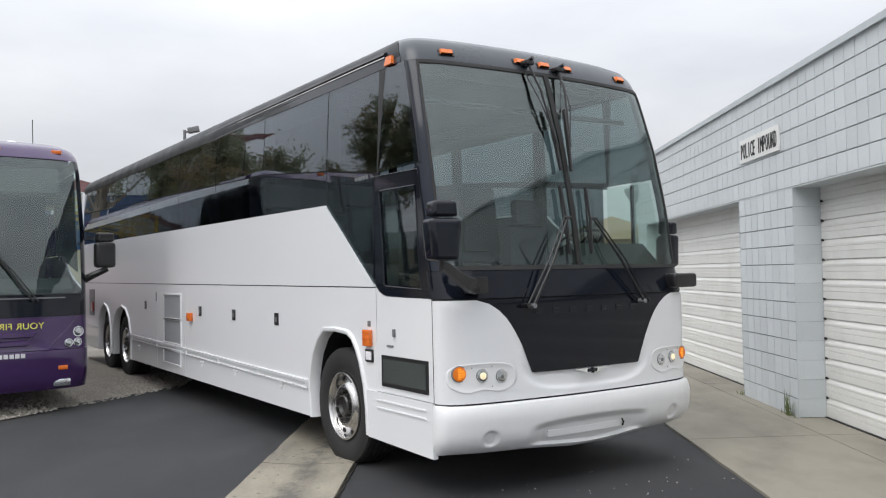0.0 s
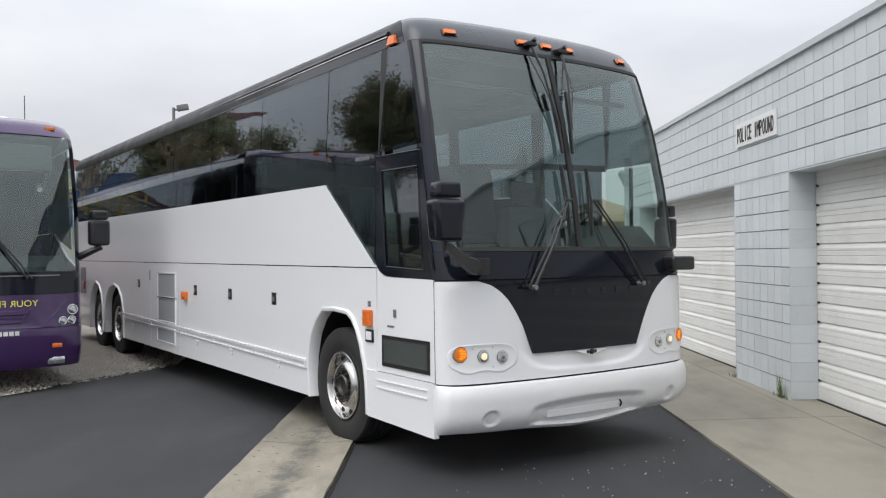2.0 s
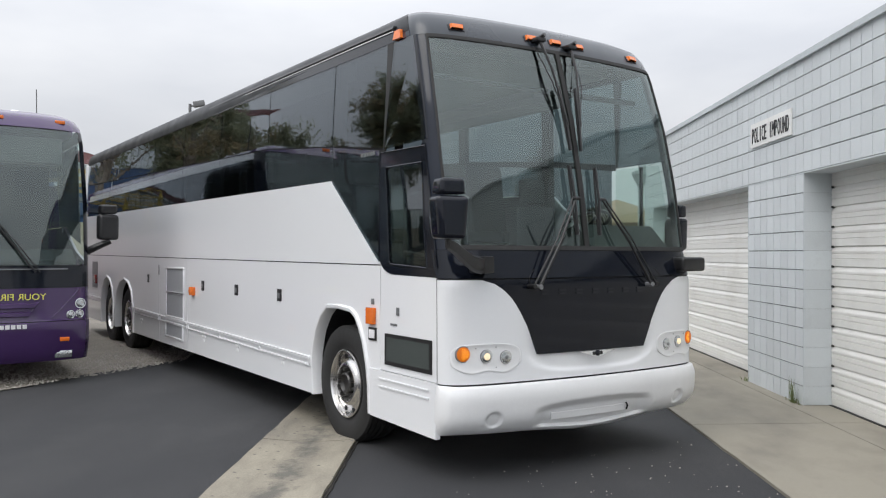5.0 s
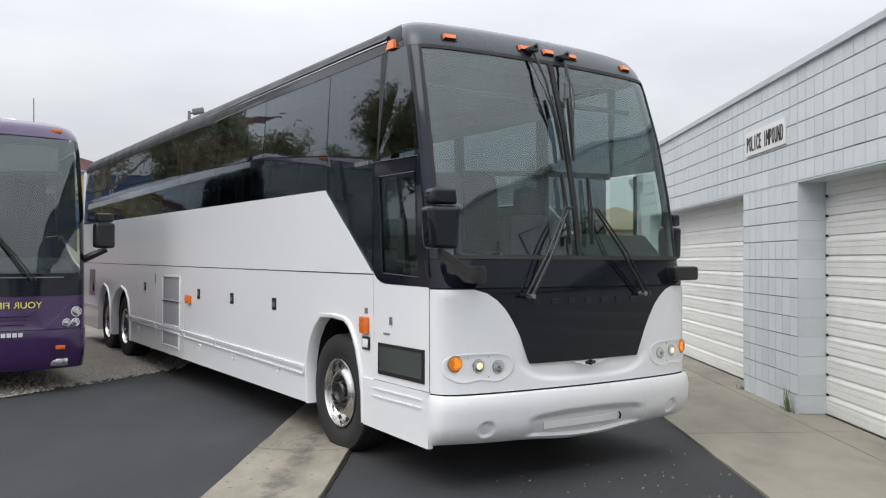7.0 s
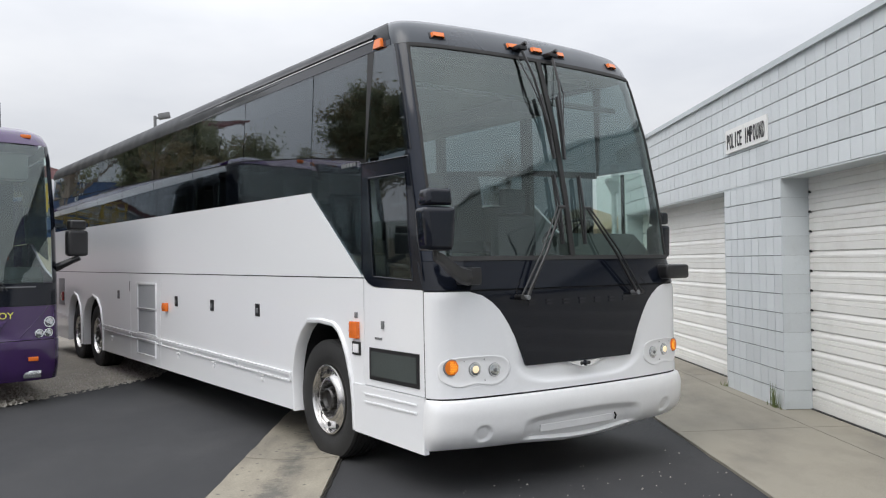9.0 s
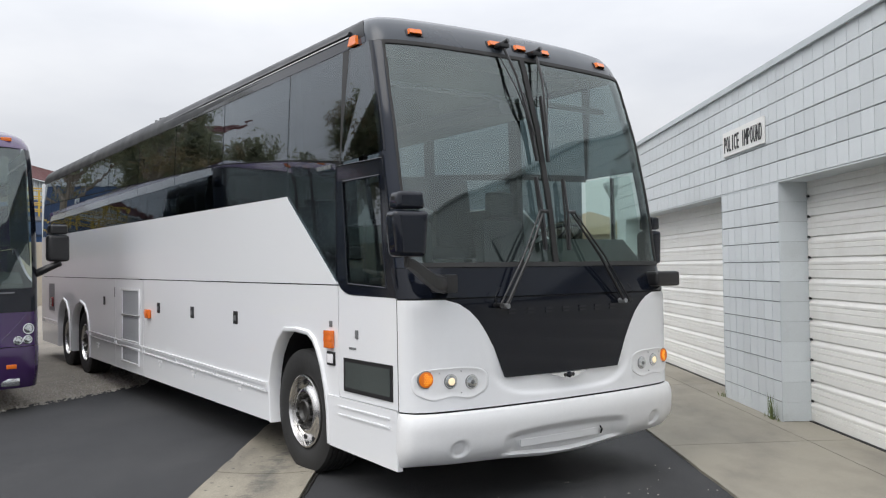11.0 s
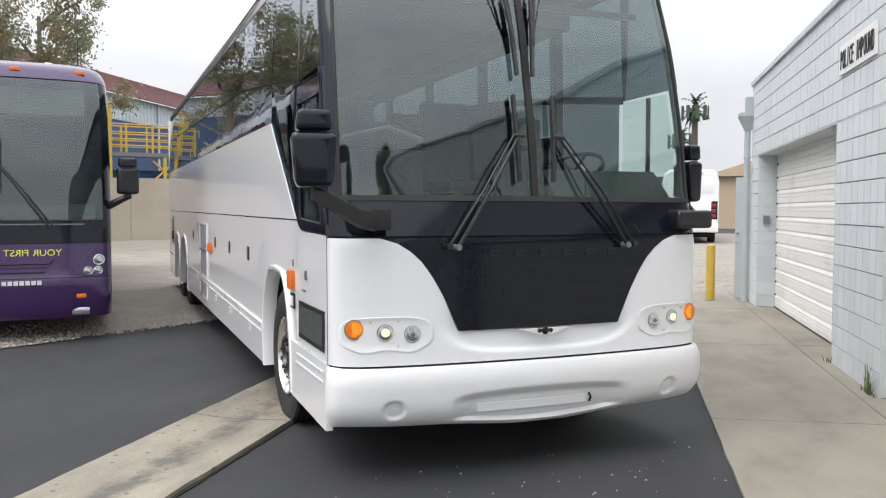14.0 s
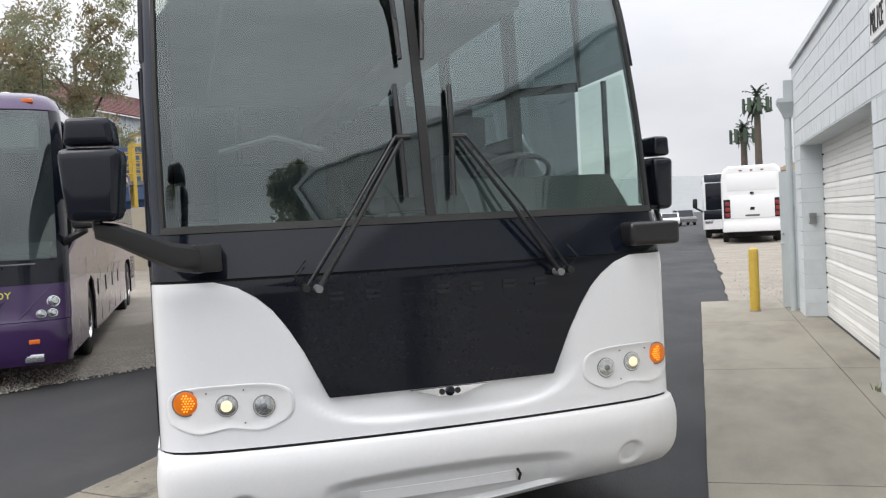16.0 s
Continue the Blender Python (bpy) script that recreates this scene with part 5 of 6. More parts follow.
PW = [(0.0, 1.27), (0.5, 1.295), (2.2, 1.295), (3.0, 1.27), (3.2, 1.25), (3.32, 1.19), (3.38, 1.10), (3.42, 0.95)]


def pfront(s, z, off=0.0):
    a = min(abs(s), P_MAX)
    x, y = float(np.interp(a, PARC, [p[0] for p in PBOW])), float(np.interp(a, PARC, [p[1] for p in PBOW]))
    w = lerp(PW, z) / 1.295
    return Vector((math.copysign(x, s) * w, lerp(PPROF, z) + y - off, z))


def pskin(zs, a, b, ns=24, off=0.0, thick=0.02, pane=False):
    g = [[(a + (b - a) * i / ns, z) for i in range(ns + 1)] for z in zs]
    if pane:
        bm = bmesh.new()
        sheet(bm, [[pfront(s, z, off) for s, z in r] for r in g])
        return bm
    return shell([[pfront(s, z, off) for s, z in r] for r in g], [[pfront(s, z, off - thick) for s, z in r] for r in g])


part("bumper", pskin([0.25, 0.30, 0.36, 0.5, 0.62, 0.70, 0.735], -P_MAX, P_MAX, 40, 0.02), PURPLE, purple, "purple front bumper", True)
part("nose", pskin([0.742, 0.78, 0.9, 1.0, 1.145], -P_MAX, P_MAX, 40), PURPLE, purple, "purple nose panel with pressed ribs", True)
for z in (0.80, 0.90):
    rib = [[pfront(s, zz, o) for s in np.linspace(-0.58 - (zz - 0.85) * 0.6, 0.58 + (zz - 0.85) * 0.6, 14)] for zz, o in ((z, 0.002), (z + 0.012, 0.028), (z + 0.055, 0.028), (z + 0.07, 0.002))]
    part("nose_rib", shell(rib, [[p + Vector((0, 0.03, 0)) for p in r] for r in rib]), PURPLE, purple, smooth=True)
for sg in (-1, 1):
    part("nose_crease", T([pfront(q * sg, z, 0.001) for q, z in ((0.80, 0.765), (0.93, 0.90), (1.06, 1.03), (1.15, 1.13))], 0.007, 6), PURPLE, purple, smooth=True)
    part("rib_end", T([pfront(q * sg, z, 0.008) for q, z in ((0.52, 0.795), (0.60, 0.89), (0.67, 0.985))], 0.008, 6), PURPLE, purple, smooth=True)
part("cowl", pskin([1.15, 1.25, 1.36, 1.42], -P_MAX, P_MAX, 40, 0.003), BLACK, purple, "gloss black cowl", True)
part("wiper_channel", pskin([1.37, 1.385], -1.0, 1.0, 20, 0.012), GREY_TRIM, purple)
for sg in (-1, 1):
    a, b = sorted((0.02 * sg, 1.24 * sg))
    part("windshield", pskin([1.43, 1.7, 2.0, 2.3, 2.6, 2.9, 3.13], a, b, 20, pane=True), WIND_GLASS, purple, "large curved windshield pane", True).visible_shadow = False
    a, b = sorted((1.24 * sg, P_MAX * sg))
    part("pillar", pskin([1.42, 1.8, 2.2, 2.6, 3.0, 3.14], a, b, 8, 0.003), BLACK, purple, smooth=True)
part("mullion", pskin([1.43, 2.0, 2.6, 3.13], -0.02, 0.02, 2, 0.01), RUBBER, purple)
part("roof_cap", pskin([3.145, 3.2, 3.25, 3.30, 3.34, 3.38, 3.40, 3.42], -P_MAX, P_MAX, 40), PURPLE, purple, "purple rounded roof cap", True)
pr = []
for y in (1.28, 5, 10, 13.4, 13.6):
    prof = [(1.25, 3.19), (1.19, 3.32), (1.10, 3.38), (0.95, 3.42), (0.5, 3.44), (0, 3.445)]
    pr.append([Vector((-x, y, z)) for x, z in prof] + [Vector((x, y, z)) for x, z in prof[-2::-1]])
part("roof", shell(pr, [[p - Vector((p.x * 0.02, 0, 0.03)) for p in r] for r in pr]), PURPLE, purple, "purple roof with white side sweep", True)
gap = bmesh.new()
sheet(gap, [[pfront(-P_MAX + 2 * P_MAX * i / 10, 3.418, -0.01) for i in range(11)], [p - Vector((0, -0.02, 0.004)) for p in pr[0]]])
part("roof_seam", gap, PURPLE, purple, smooth=True)
PA = [(2.15, 0.30), (2.17, 0.75), (2.35, 1.02), (2.7, 1.12), (3.05, 1.02), (3.22, 0.75), (3.24, 0.30)]
PB = [(9.6, 0.30), (9.62, 0.8), (9.8, 1.05), (10.2, 1.12), (11.2, 1.12), (11.6, 1.02), (11.75, 0.75), (11.75, 0.30)]
PURPLE_SIDE = mat("silver_purple_wrap", (0.30, 0.24, 0.30), 0.25, vary=0.06, coat=0.5)
for sg in (-1, 1):
    fl = lambda pts, d0, d1: prism(pts, lambda y, z, d: (sg * (lerp(PW, z) + d), y, z), d0, d1)
    part("lower_side", fl([(0.46, 0.30)] + PA + PB + [(13.5, 0.30), (13.5, 1.15), (0.46, 1.15)], -0.03, 0.0), PURPLE_SIDE, purple, "silver-mauve lower side")
    part("mid_side", fl([(0.50, 1.155), (13.5, 1.155), (13.5, 1.95), (2.2, 1.95), (1.2, 1.6), (0.50, 1.45)], -0.03, 0.002), PURPLE_SIDE, purple, "silver-mauve mid side")
    for k in range(8):
        a = 1.0 + k * 1.56
        part("side_window", fl([(a, 1.96 if k else 1.7), (a + 1.54, 1.96), (a + 1.54, 3.05), (a + (0.0 if k else 0.1), 3.05)], -0.01, 0.002), SIDE_GLASS, purple).visible_shadow = False
    part("window_header", fl([(0.85, 3.055), (13.5, 3.055), (13.5, 3.2), (0.92, 3.2)], -0.03, 0.004), WHITE, purple, "white sweep along the roof edge")
    for y in (3.6, 4.9, 6.2, 7.5):
        part("hatch_handle", fl([(y, 0.78), (y + 0.09, 0.78), (y + 0.09, 1.02), (y, 1.02)], -0.004, 0.01), BLACK_PLASTIC, purple)
        part("hatch_seam", fl([(y + 0.5, 0.35), (y + 0.508, 0.35), (y + 0.508, 1.14), (y + 0.5, 1.14)], -0.004, 0.003), DARK, purple)
    for k in range(7):
        part("louvre", fl([(11.9, 0.62 + 0.08 * k), (12.9, 0.62 + 0.08 * k), (12.9, 0.66 + 0.08 * k), (11.9, 0.66 + 0.08 * k)], 0.0, 0.012), BLACK_PLASTIC, purple)
    for arch, y in ((PA, 2.7), (PB, 10.1), (PB, 11.25)):
        well = bmesh.new()
        prism(arch, lambda a, z, d: (sg * d, a, z), 0.6, 0.61, well)
        sheet(well, [[Vector((sg * 0.6, a, z)), Vector((sg * 1.28, a, z))] for a, z in arch])
        part("wheel_well", well, DARK, purple)
        coach_wheel("wheel", purple, sg, y, x=1.24)
part("underbody", B(-0.58, 0.58, 0.6, 13.2, 0.40, 1.2), DARK, purple)
part("underbody", B(-1.24, 1.24, 3.3, 9.5, 0.34, 1.2), DARK, purple)
part("underbody", B(-1.2, 1.2, 0.45, 2.1, 0.36, 0.6), DARK, purple)
part("saloon_floor", B(-1.24, 1.24, 2.0, 13.3, 1.2, 1.3), SEAT, purple)
part("rear_end", B(-1.28, 1.28, 13.5, 13.62, 0.4, 3.3, 0.05), PURPLE, purple)
part("partition", B(-1.2, 1.2, 3.2, 3.25, 1.3, 3.2), SEAT, purple)
part("dashboard", prism([(0.25, 0.9), (0.8, 0.9), (0.85, 1.5), (0.6, 1.62), (0.28, 1.48)], lambda y, z, d: (d, y + 0.05 * abs(d), z), -1.12, 1.12), DASH, purple, smooth=True)
part("destination_box", B(-1.0, 1.0, 0.62, 0.9, 2.72, 3.05, 0.03), INTERIOR, purple, "pale destination sign housing behind the glass", True)
for sg in (-1, 1):
    for x, z, r in ((1.17, 0.945, 0.065), (1.035, 0.812, 0.052), (1.155, 0.815, 0.052)):
        c = pfront(x * sg, z, 0.004)
        put = lambda p, q, d: c + Vector((p, -d + (p * sg) * 0.35, q))
        lamp = part("headlamp", lathe([(0, 0.016), (r * 0.5, 0.013), (r * 0.82, 0.004), (r * 0.86, 0.012), (r, 0.010), (r, -0.03)], put, 20), LAMP_GLASS, purple, "clear round headlamp", True)
        part("lamp_ring", lathe([(r * 0.86, 0.013), (r * 1.0, 0.012), (r * 1.05, 0.0), (r * 1.05, -0.03)], put, 20), CHROME, lamp, smooth=True)
    c = pfront(0.955 * sg, 0.515, 0.03)
    part("bumper_marker", B(c.x - 0.055, c.x + 0.055, c.y - 0.008, c.y + 0.03, 0.49, 0.54, 0.006), AMBER, purple, "amber bumper marker", True)
    c = pfront(0.95 * sg, 0.33, 0.03)
    fog = part("fog_lamp", B(c.x - 0.10, c.x + 0.10, c.y - 0.01, c.y + 0.06, 0.285, 0.375, 0.012), CHROME, purple, "rectangular clear fog lamp", True)
    part("fog_lens", B(c.x - 0.075, c.x + 0.075, c.y - 0.016, c.y, 0.30, 0.36, 0.006), LAMP_GLASS, fog, smooth=True)
    mm = Matrix.Translation((1.50 * sg, 0.31, 2.075)) @ Matrix.Rotation(radians(12 * sg), 4, "Z")
    hd = part("mirror", B(-0.128, 0.128, -0.075, 0.075, -0.33, 0.0, 0.05, m=mm, seg=3), BLACK_PLASTIC, purple, "black two-piece mirror", True)
    part("mirror_upper", B(-0.105, 0.105, -0.07, 0.07, 0.006, 0.125, 0.035, m=mm, seg=3), BLACK_PLASTIC, hd, smooth=True)
    part("mirror_arm", T([(1.53 * sg, 0.28, 1.73), (1.42 * sg, 0.32, 1.68), (1.27 * sg, 0.40, 1.60)], 0.035, 8, 0.05), BLACK_PLASTIC, purple, smooth=True)
for s in (-1.02, -0.26, 0.0, 0.26, 1.02):
    c = pfront(s, 3.25, 0.0)
    part("marker_lamp", B(c.x - 0.06, c.x + 0.06, c.y - 0.025, c.y + 0.05, 3.23, 3.275, 0.008), AMBER, purple, "amber roof marker lamp", True)
for x, kx in ((0.62, 0.10), (-0.05, -0.5)):
    w = part("wiper", T([(x, -0.01, 1.34), (x * 0.5 + kx * 0.5, 0.03, 1.70), (kx, 0.10, 2.05)], 0.014, 8, 0.01), BLACK_PLASTIC, purple, "black windshield wiper", True)
    part("wiper_rod", T([(x + 0.05, -0.01, 1.34), (x * 0.5 + kx * 0.5 + 0.05, 0.03, 1.70), (kx + 0.03, 0.10, 2.05)], 0.008), BLACK_PLASTIC, w)
    part("wiper_blade", T([(kx + 0.0, 0.14, 2.4), (kx + 0.0, 0.07, 1.75)], 0.012), BLACK_PLASTIC, w)
part("roof_dome", lathe([(0.09, 0.0), (0.085, 0.05), (0.05, 0.09), (0, 0.10)], lambda p, q, d: (0.55 + p, 1.6 + q, 3.43 + d), 16), WHITE, purple, "small white roof antenna dome", True)
part("antenna", T([(0.9, 2.2, 3.42), (0.9, 2.25, 3.95)], 0.006), BLACK_PLASTIC, purple)
# mirror-written slogan
at_x = 0.745
for word in ("YOUR", "FIRST", "RE"):
    bm, x0, x1 = letters(word, 0.115)
    for v in bm.verts:
        v.co = pfront(at_x - (v.co.x - x0), 1.005 + v.co.y * 0.95, 0.006 + v.co.z)
    at_x -= x1 - x0 + 0.045
    part("slogan_word", bm, YELLOW_TEXT, purple, "yellow mirror-written word " + word)
for k in range(7):
    s = 0.50 - 0.062 * k
    part("lettering_bar", shell([[pfront(s + q, z, 0.027) for q in (-0.024, 0.024)] for z in (0.665, 0.715)], [[pfront(s + q, z, 0.018) for q in (-0.024, 0.024)] for z in (0.665, 0.715)]), WHITE_TEXT_GLEAM, purple)

# ---- fixtures of the block building ----
sign = thing("wall_sign", "white wall sign with black capitals reading POLICE IMPOUND", "sign")
SG0, SG1, SZ0, SZ1 = 0.285, 1.52, 2.935, 3.222
for a, b in ((SG0, 0.93), (0.938, SG1)):
    part("board", prism([(a, 0.004), (b, 0.004), (b, 0.022), (a, 0.022)], lambda s, d, z: along(s, d, z), SZ0, SZ1), SIGN_WHITE, sign)
for word, s_left, wid in (("POLICE", 1.470, 0.490), ("IMPOUND", 0.905, 0.585)):
    pitch = wid / len(word)
    for k, ch in enumerate(word):
        bm, x0, x1 = letters(ch, 0.27, 0.003)
        w = pitch * (0.22 if ch == "I" else 0.90 if ch == "M" else 0.72)
        o = (pitch - w) / 2
        for v in bm.verts:
            v.co = along(s_left - k * pitch - o - (v.co.x - x0) * w / (x1 - x0), 0.026 + v.co.z, SZ0 + 0.048 + v.co.y * 0.98)
        part("letter", bm, SIGN_BLACK, sign, "black capital " + ch)

pipe = thing("downpipe", "grey painted rain hopper and downpipe on the building corner", "downpipe")
PS, PD = S_END + 0.03, 0.075
part("pipe", T([along(PS, PD, 0.05), along(PS, PD, 2.98)], 0.05, 14), DRAIN, pipe, smooth=True)
hop = bmesh.new()
rows = []
for z, h in ((2.95, 0.055), (3.02, 0.075), (3.16, 0.135), (3.18, 0.145), (3.24, 0.145), (3.24, 0.12)):
    rows.append([along(PS + a * h, PD + b * h, z) for a, b in ((-1, -1), (1, -1), (1, 1), (-1, 1))])
sheet(hop, rows, closed=True)
part("hopper", hop, DRAIN, pipe, "tapered rain hopper")
part("outlet", prism([(-0.07, -0.07), (0.07, -0.07), (0.07, 0.05), (-0.07, 0.05)], lambda a, b, z: along(PS - 0.06 + a, PD + b, z), 3.24, 3.5), DRAIN, pipe)
for z in (0.6, 1.6, 2.5):
    part("pipe_strap", T([along(PS, PD, z - 0.02), along(PS, PD, z + 0.02)], 0.058, 14), DRAIN, pipe, smooth=True)
box_ob = thing("junction_box", "small grey electrical box on the door jamb", "box")
part("body", prism([(PIER + DOOR_W - 0.05, -0.18), (PIER + DOOR_W + 0.0, -0.18), (PIER + DOOR_W, -0.09), (PIER + DOOR_W - 0.05, -0.09)], lambda s, d, z: along(s, d, z), 1.38, 1.52), GREY_TRIM, box_ob)
# open steel side door folded out past the corner
gate = thing("steel_door", "open pale grey steel side door with lever handle", "door")
part("leaf", prism([(S_END + 0.22, -0.05), (S_END + 0.30, -0.05), (S_END + 0.62, 0.14), (S_END + 0.58, 0.18)], lambda s, d, z: along(s, d, z), 0.06, 2.18), DRAIN, gate)
hp = along(S_END + 0.50, 0.14, 1.05)
part("lever", T([hp, hp + N * 0.06, hp + N * 0.06 - U * 0.10], 0.012), STEEL, gate, smooth=True)
part("lock_plate", T([hp + Vector((0, 0, 0.16)), hp + N * 0.03 + Vector((0, 0, 0.16))], 0.025, 12), STEEL, gate, smooth=True)

bollard = thing("bollard", "yellow painted steel bollard on the concrete apron", "bollard")
bp = along(7.62, 0.62, 0.03)
part("post", lathe([(0.075, 0.0), (0.075, 0.94), (0.068, 0.965), (0.04, 0.985), (0, 0.99)], lambda p, q, d: bp + Vector((p, q, d)), 20), YELLOW, bollard, smooth=True)
part("base_ring", lathe([(0.078, 0.0), (0.085, 0.0), (0.082, 0.02), (0.076, 0.02)], lambda p, q, d: bp + Vector((p, q, d)), 20), MORTAR, bollard, smooth=True)

# ---- things behind the coaches ----
wall_b = tagged(part("wall_yard", prism([(-70, 34.5), (22, 41.5), (22, 41.9), (-70, 34.9)], lambda a, b, z: (a, b, z), -0.1, 3.15), BEIGE_WALL), "tall beige rendered retaining wall with faint panel joints", "wall", kind="structure")
for k in range(24):
    x = -68 + k * 3.7
    part("panel_joint", B(x, x + 0.03, 34.5 + (x + 70) * 0.0761 - 0.012, 34.5 + (x + 70) * 0.0761 + 0.05, 0, 3.15), mat("joint_beige", (0.30, 0.26, 0.2), 0.9) if k == 0 else bpy.data.materials["joint_beige"], wall_b)

hall = thing("industrial_hall", "large hall with dark red ribbed roof, pale and blue cladding", "building")
HU, HN = Vector((0.53, 0.848, 0)), Vector((0.848, -0.53, 0))
H0 = Vector((-3.5, 49.6, 0))
hp_ = lambda s, d, z: H0 + HU * s + HN * d + Vector((0, 0, z))
part("lower_cladding", prism([(-11, -20), (60, -20), (60, 0), (-11, 0)], hp_, 0, 7.25), BLUE_WALL, hall, "dark blue lower cladding")
part("upper_cladding", prism([(-11.05, -20), (60, -20), (60, 0.04), (-11.05, 0.04)], hp_, 7.26, 8.85), PALE_WALL, hall, "pale blue-grey upper cladding")
ribs = bmesh.new()
for k in range(160):
    s = -10.8 + k * 0.44
    prism([(s, 0.03), (s + 0.12, 0.03), (s + 0.12, 0.10), (s, 0.10)], hp_, 7.3, 8.84, ribs)
tagged(part("cladding_ribs", ribs, PALE_WALL, hall), kind="stuff")
for k in range(16):
    d0, z0 = 0.5 - k * 0.62, 8.8 + k * 0.24
    part("roof_sheet", prism([(-11.6, d0 - 0.66), (62, d0 - 0.66), (62, d0), (-11.6, d0)], lambda s, d, z: hp_(s, d, z + (d0 - d) * 0.30), z0, z0 + 0.10), RED_ROOF, hall)
for s in (-8, 8, 24):
    part("downpipe", T([hp_(s, 0.2, 0), hp_(s, 0.2, 8.6)], 0.08), PALE_WALL, hall)

# yellow steel walkway with stair in front of the hall
walkway = thing("steel_walkway", "yellow steel walkway with handrails and stair", "walkway")
K0, KU = Vector((-4.1, 39.6, 0)), Vector((0.985, 0.17, 0))
KN = Vector((-0.17, 0.985, 0))
kp_ = lambda s, d, z: K0 + KU * s + KN * d + Vector((0, 0, z))
part("deck", prism([(0, 0), (9, 0), (9, 1.4), (0, 1.4)], kp_, 4.25, 4.45), GREY_TRIM, walkway, "dark grey steel deck")
for d in (0.04, 1.36):
    for z in (4.8, 5.12, 5.45, 5.85):
        part("handrail", T([kp_(0, d, z), kp_(9, d, z)], 0.035, 6), YELLOW, walkway)
    for k in range(8):
        part("rail_post", prism([(k * 1.28, d - 0.035), (k * 1.28 + 0.09, d - 0.035), (k * 1.28 + 0.09, d + 0.035), (k * 1.28, d + 0.035)], kp_, 4.4, 5.9), YELLOW, walkway)
for s, d in ((0.75, 0.0), (1.75, 0.0), (0.75, 1.4), (1.75, 1.4), (4.4, 0.1), (8.6, 0.1)):
    part("column", prism([(s, d - 0.08), (s + 0.16, d - 0.08), (s + 0.16, d + 0.08), (s, d + 0.08)], kp_, 0.0, 6.75 if s < 2 else 4.25), YELLOW, walkway)
for z in (6.2, 6.7):
    part("tower_beam", prism([(0.70, -0.085), (1.96, -0.085), (1.96, 0.085), (0.70, 0.085)], kp_, z - 0.08, z + 0.08), YELLOW, walkway)
for s0, s1 in ((4.0, 5.0), (4.9, 3.9)):
    part("brace", T([kp_(s0, 0.1, 3.1), kp_(s1, 0.1, 4.05)], 0.06, 6), YELLOW, walkway)
for k in range(14):
    part("stair_tread", prism([(-0.7 - k * 0.28, 0.1), (-0.4 - k * 0.28, 0.1), (-0.4 - k * 0.28, 1.3), (-0.7 - k * 0.28, 1.3)], kp_, 4.0 - k * 0.2, 4.05 - k * 0.2), YELLOW, walkway)
for z in (0.0, 0.5, 1.0):
    part("stair_rail", T([kp_(-0.5, 0.05, 4.2 + z), kp_(-4.4, 0.05, 1.4 + z)], 0.04, 6), YELLOW, walkway)
skip = thing("blue_container", "bright blue covered container behind the wall", "container")
part("body", prism([(-2.5, 1.6), (14, 1.6), (14, 4.0), (-2.5, 4.0)], kp_, 0.0, 3.5), BLUE_BRIGHT, skip)
part("lid", prism([(-2.6, 1.5), (14.1, 1.5), (14.1, 4.1), (-2.6, 4.1)], kp_, 3.5, 3.62), BLUE_WALL, skip)

lamp_post = thing("street_lamp", "dark flood lamp on a tall pole", "street lamp")
lp = Vector((7.22, 35.25, 0))
part("pole", T([lp, lp + Vector((0, 0, 8.78))], 0.09, 10, 0.07), GREY_TRIM, lamp_post, smooth=True)
part("arm", T([lp + Vector((0, 0, 8.68)), lp + Vector((0.3, -0.1, 8.72))], 0.05, 8), GREY_TRIM, lamp_post)
part("lamp_head", B(0.15, 0.70, -0.22, 0.22, -0.14, 0.12, 0.05, m=Matrix.Translation(lp + Vector((0, 0, 8.72))) @ Matrix.Rotation(radians(-20), 4, "Z") @ Matrix.Rotation(radians(-12), 4, "Y")), GREY_TRIM, lamp_post, smooth=True)


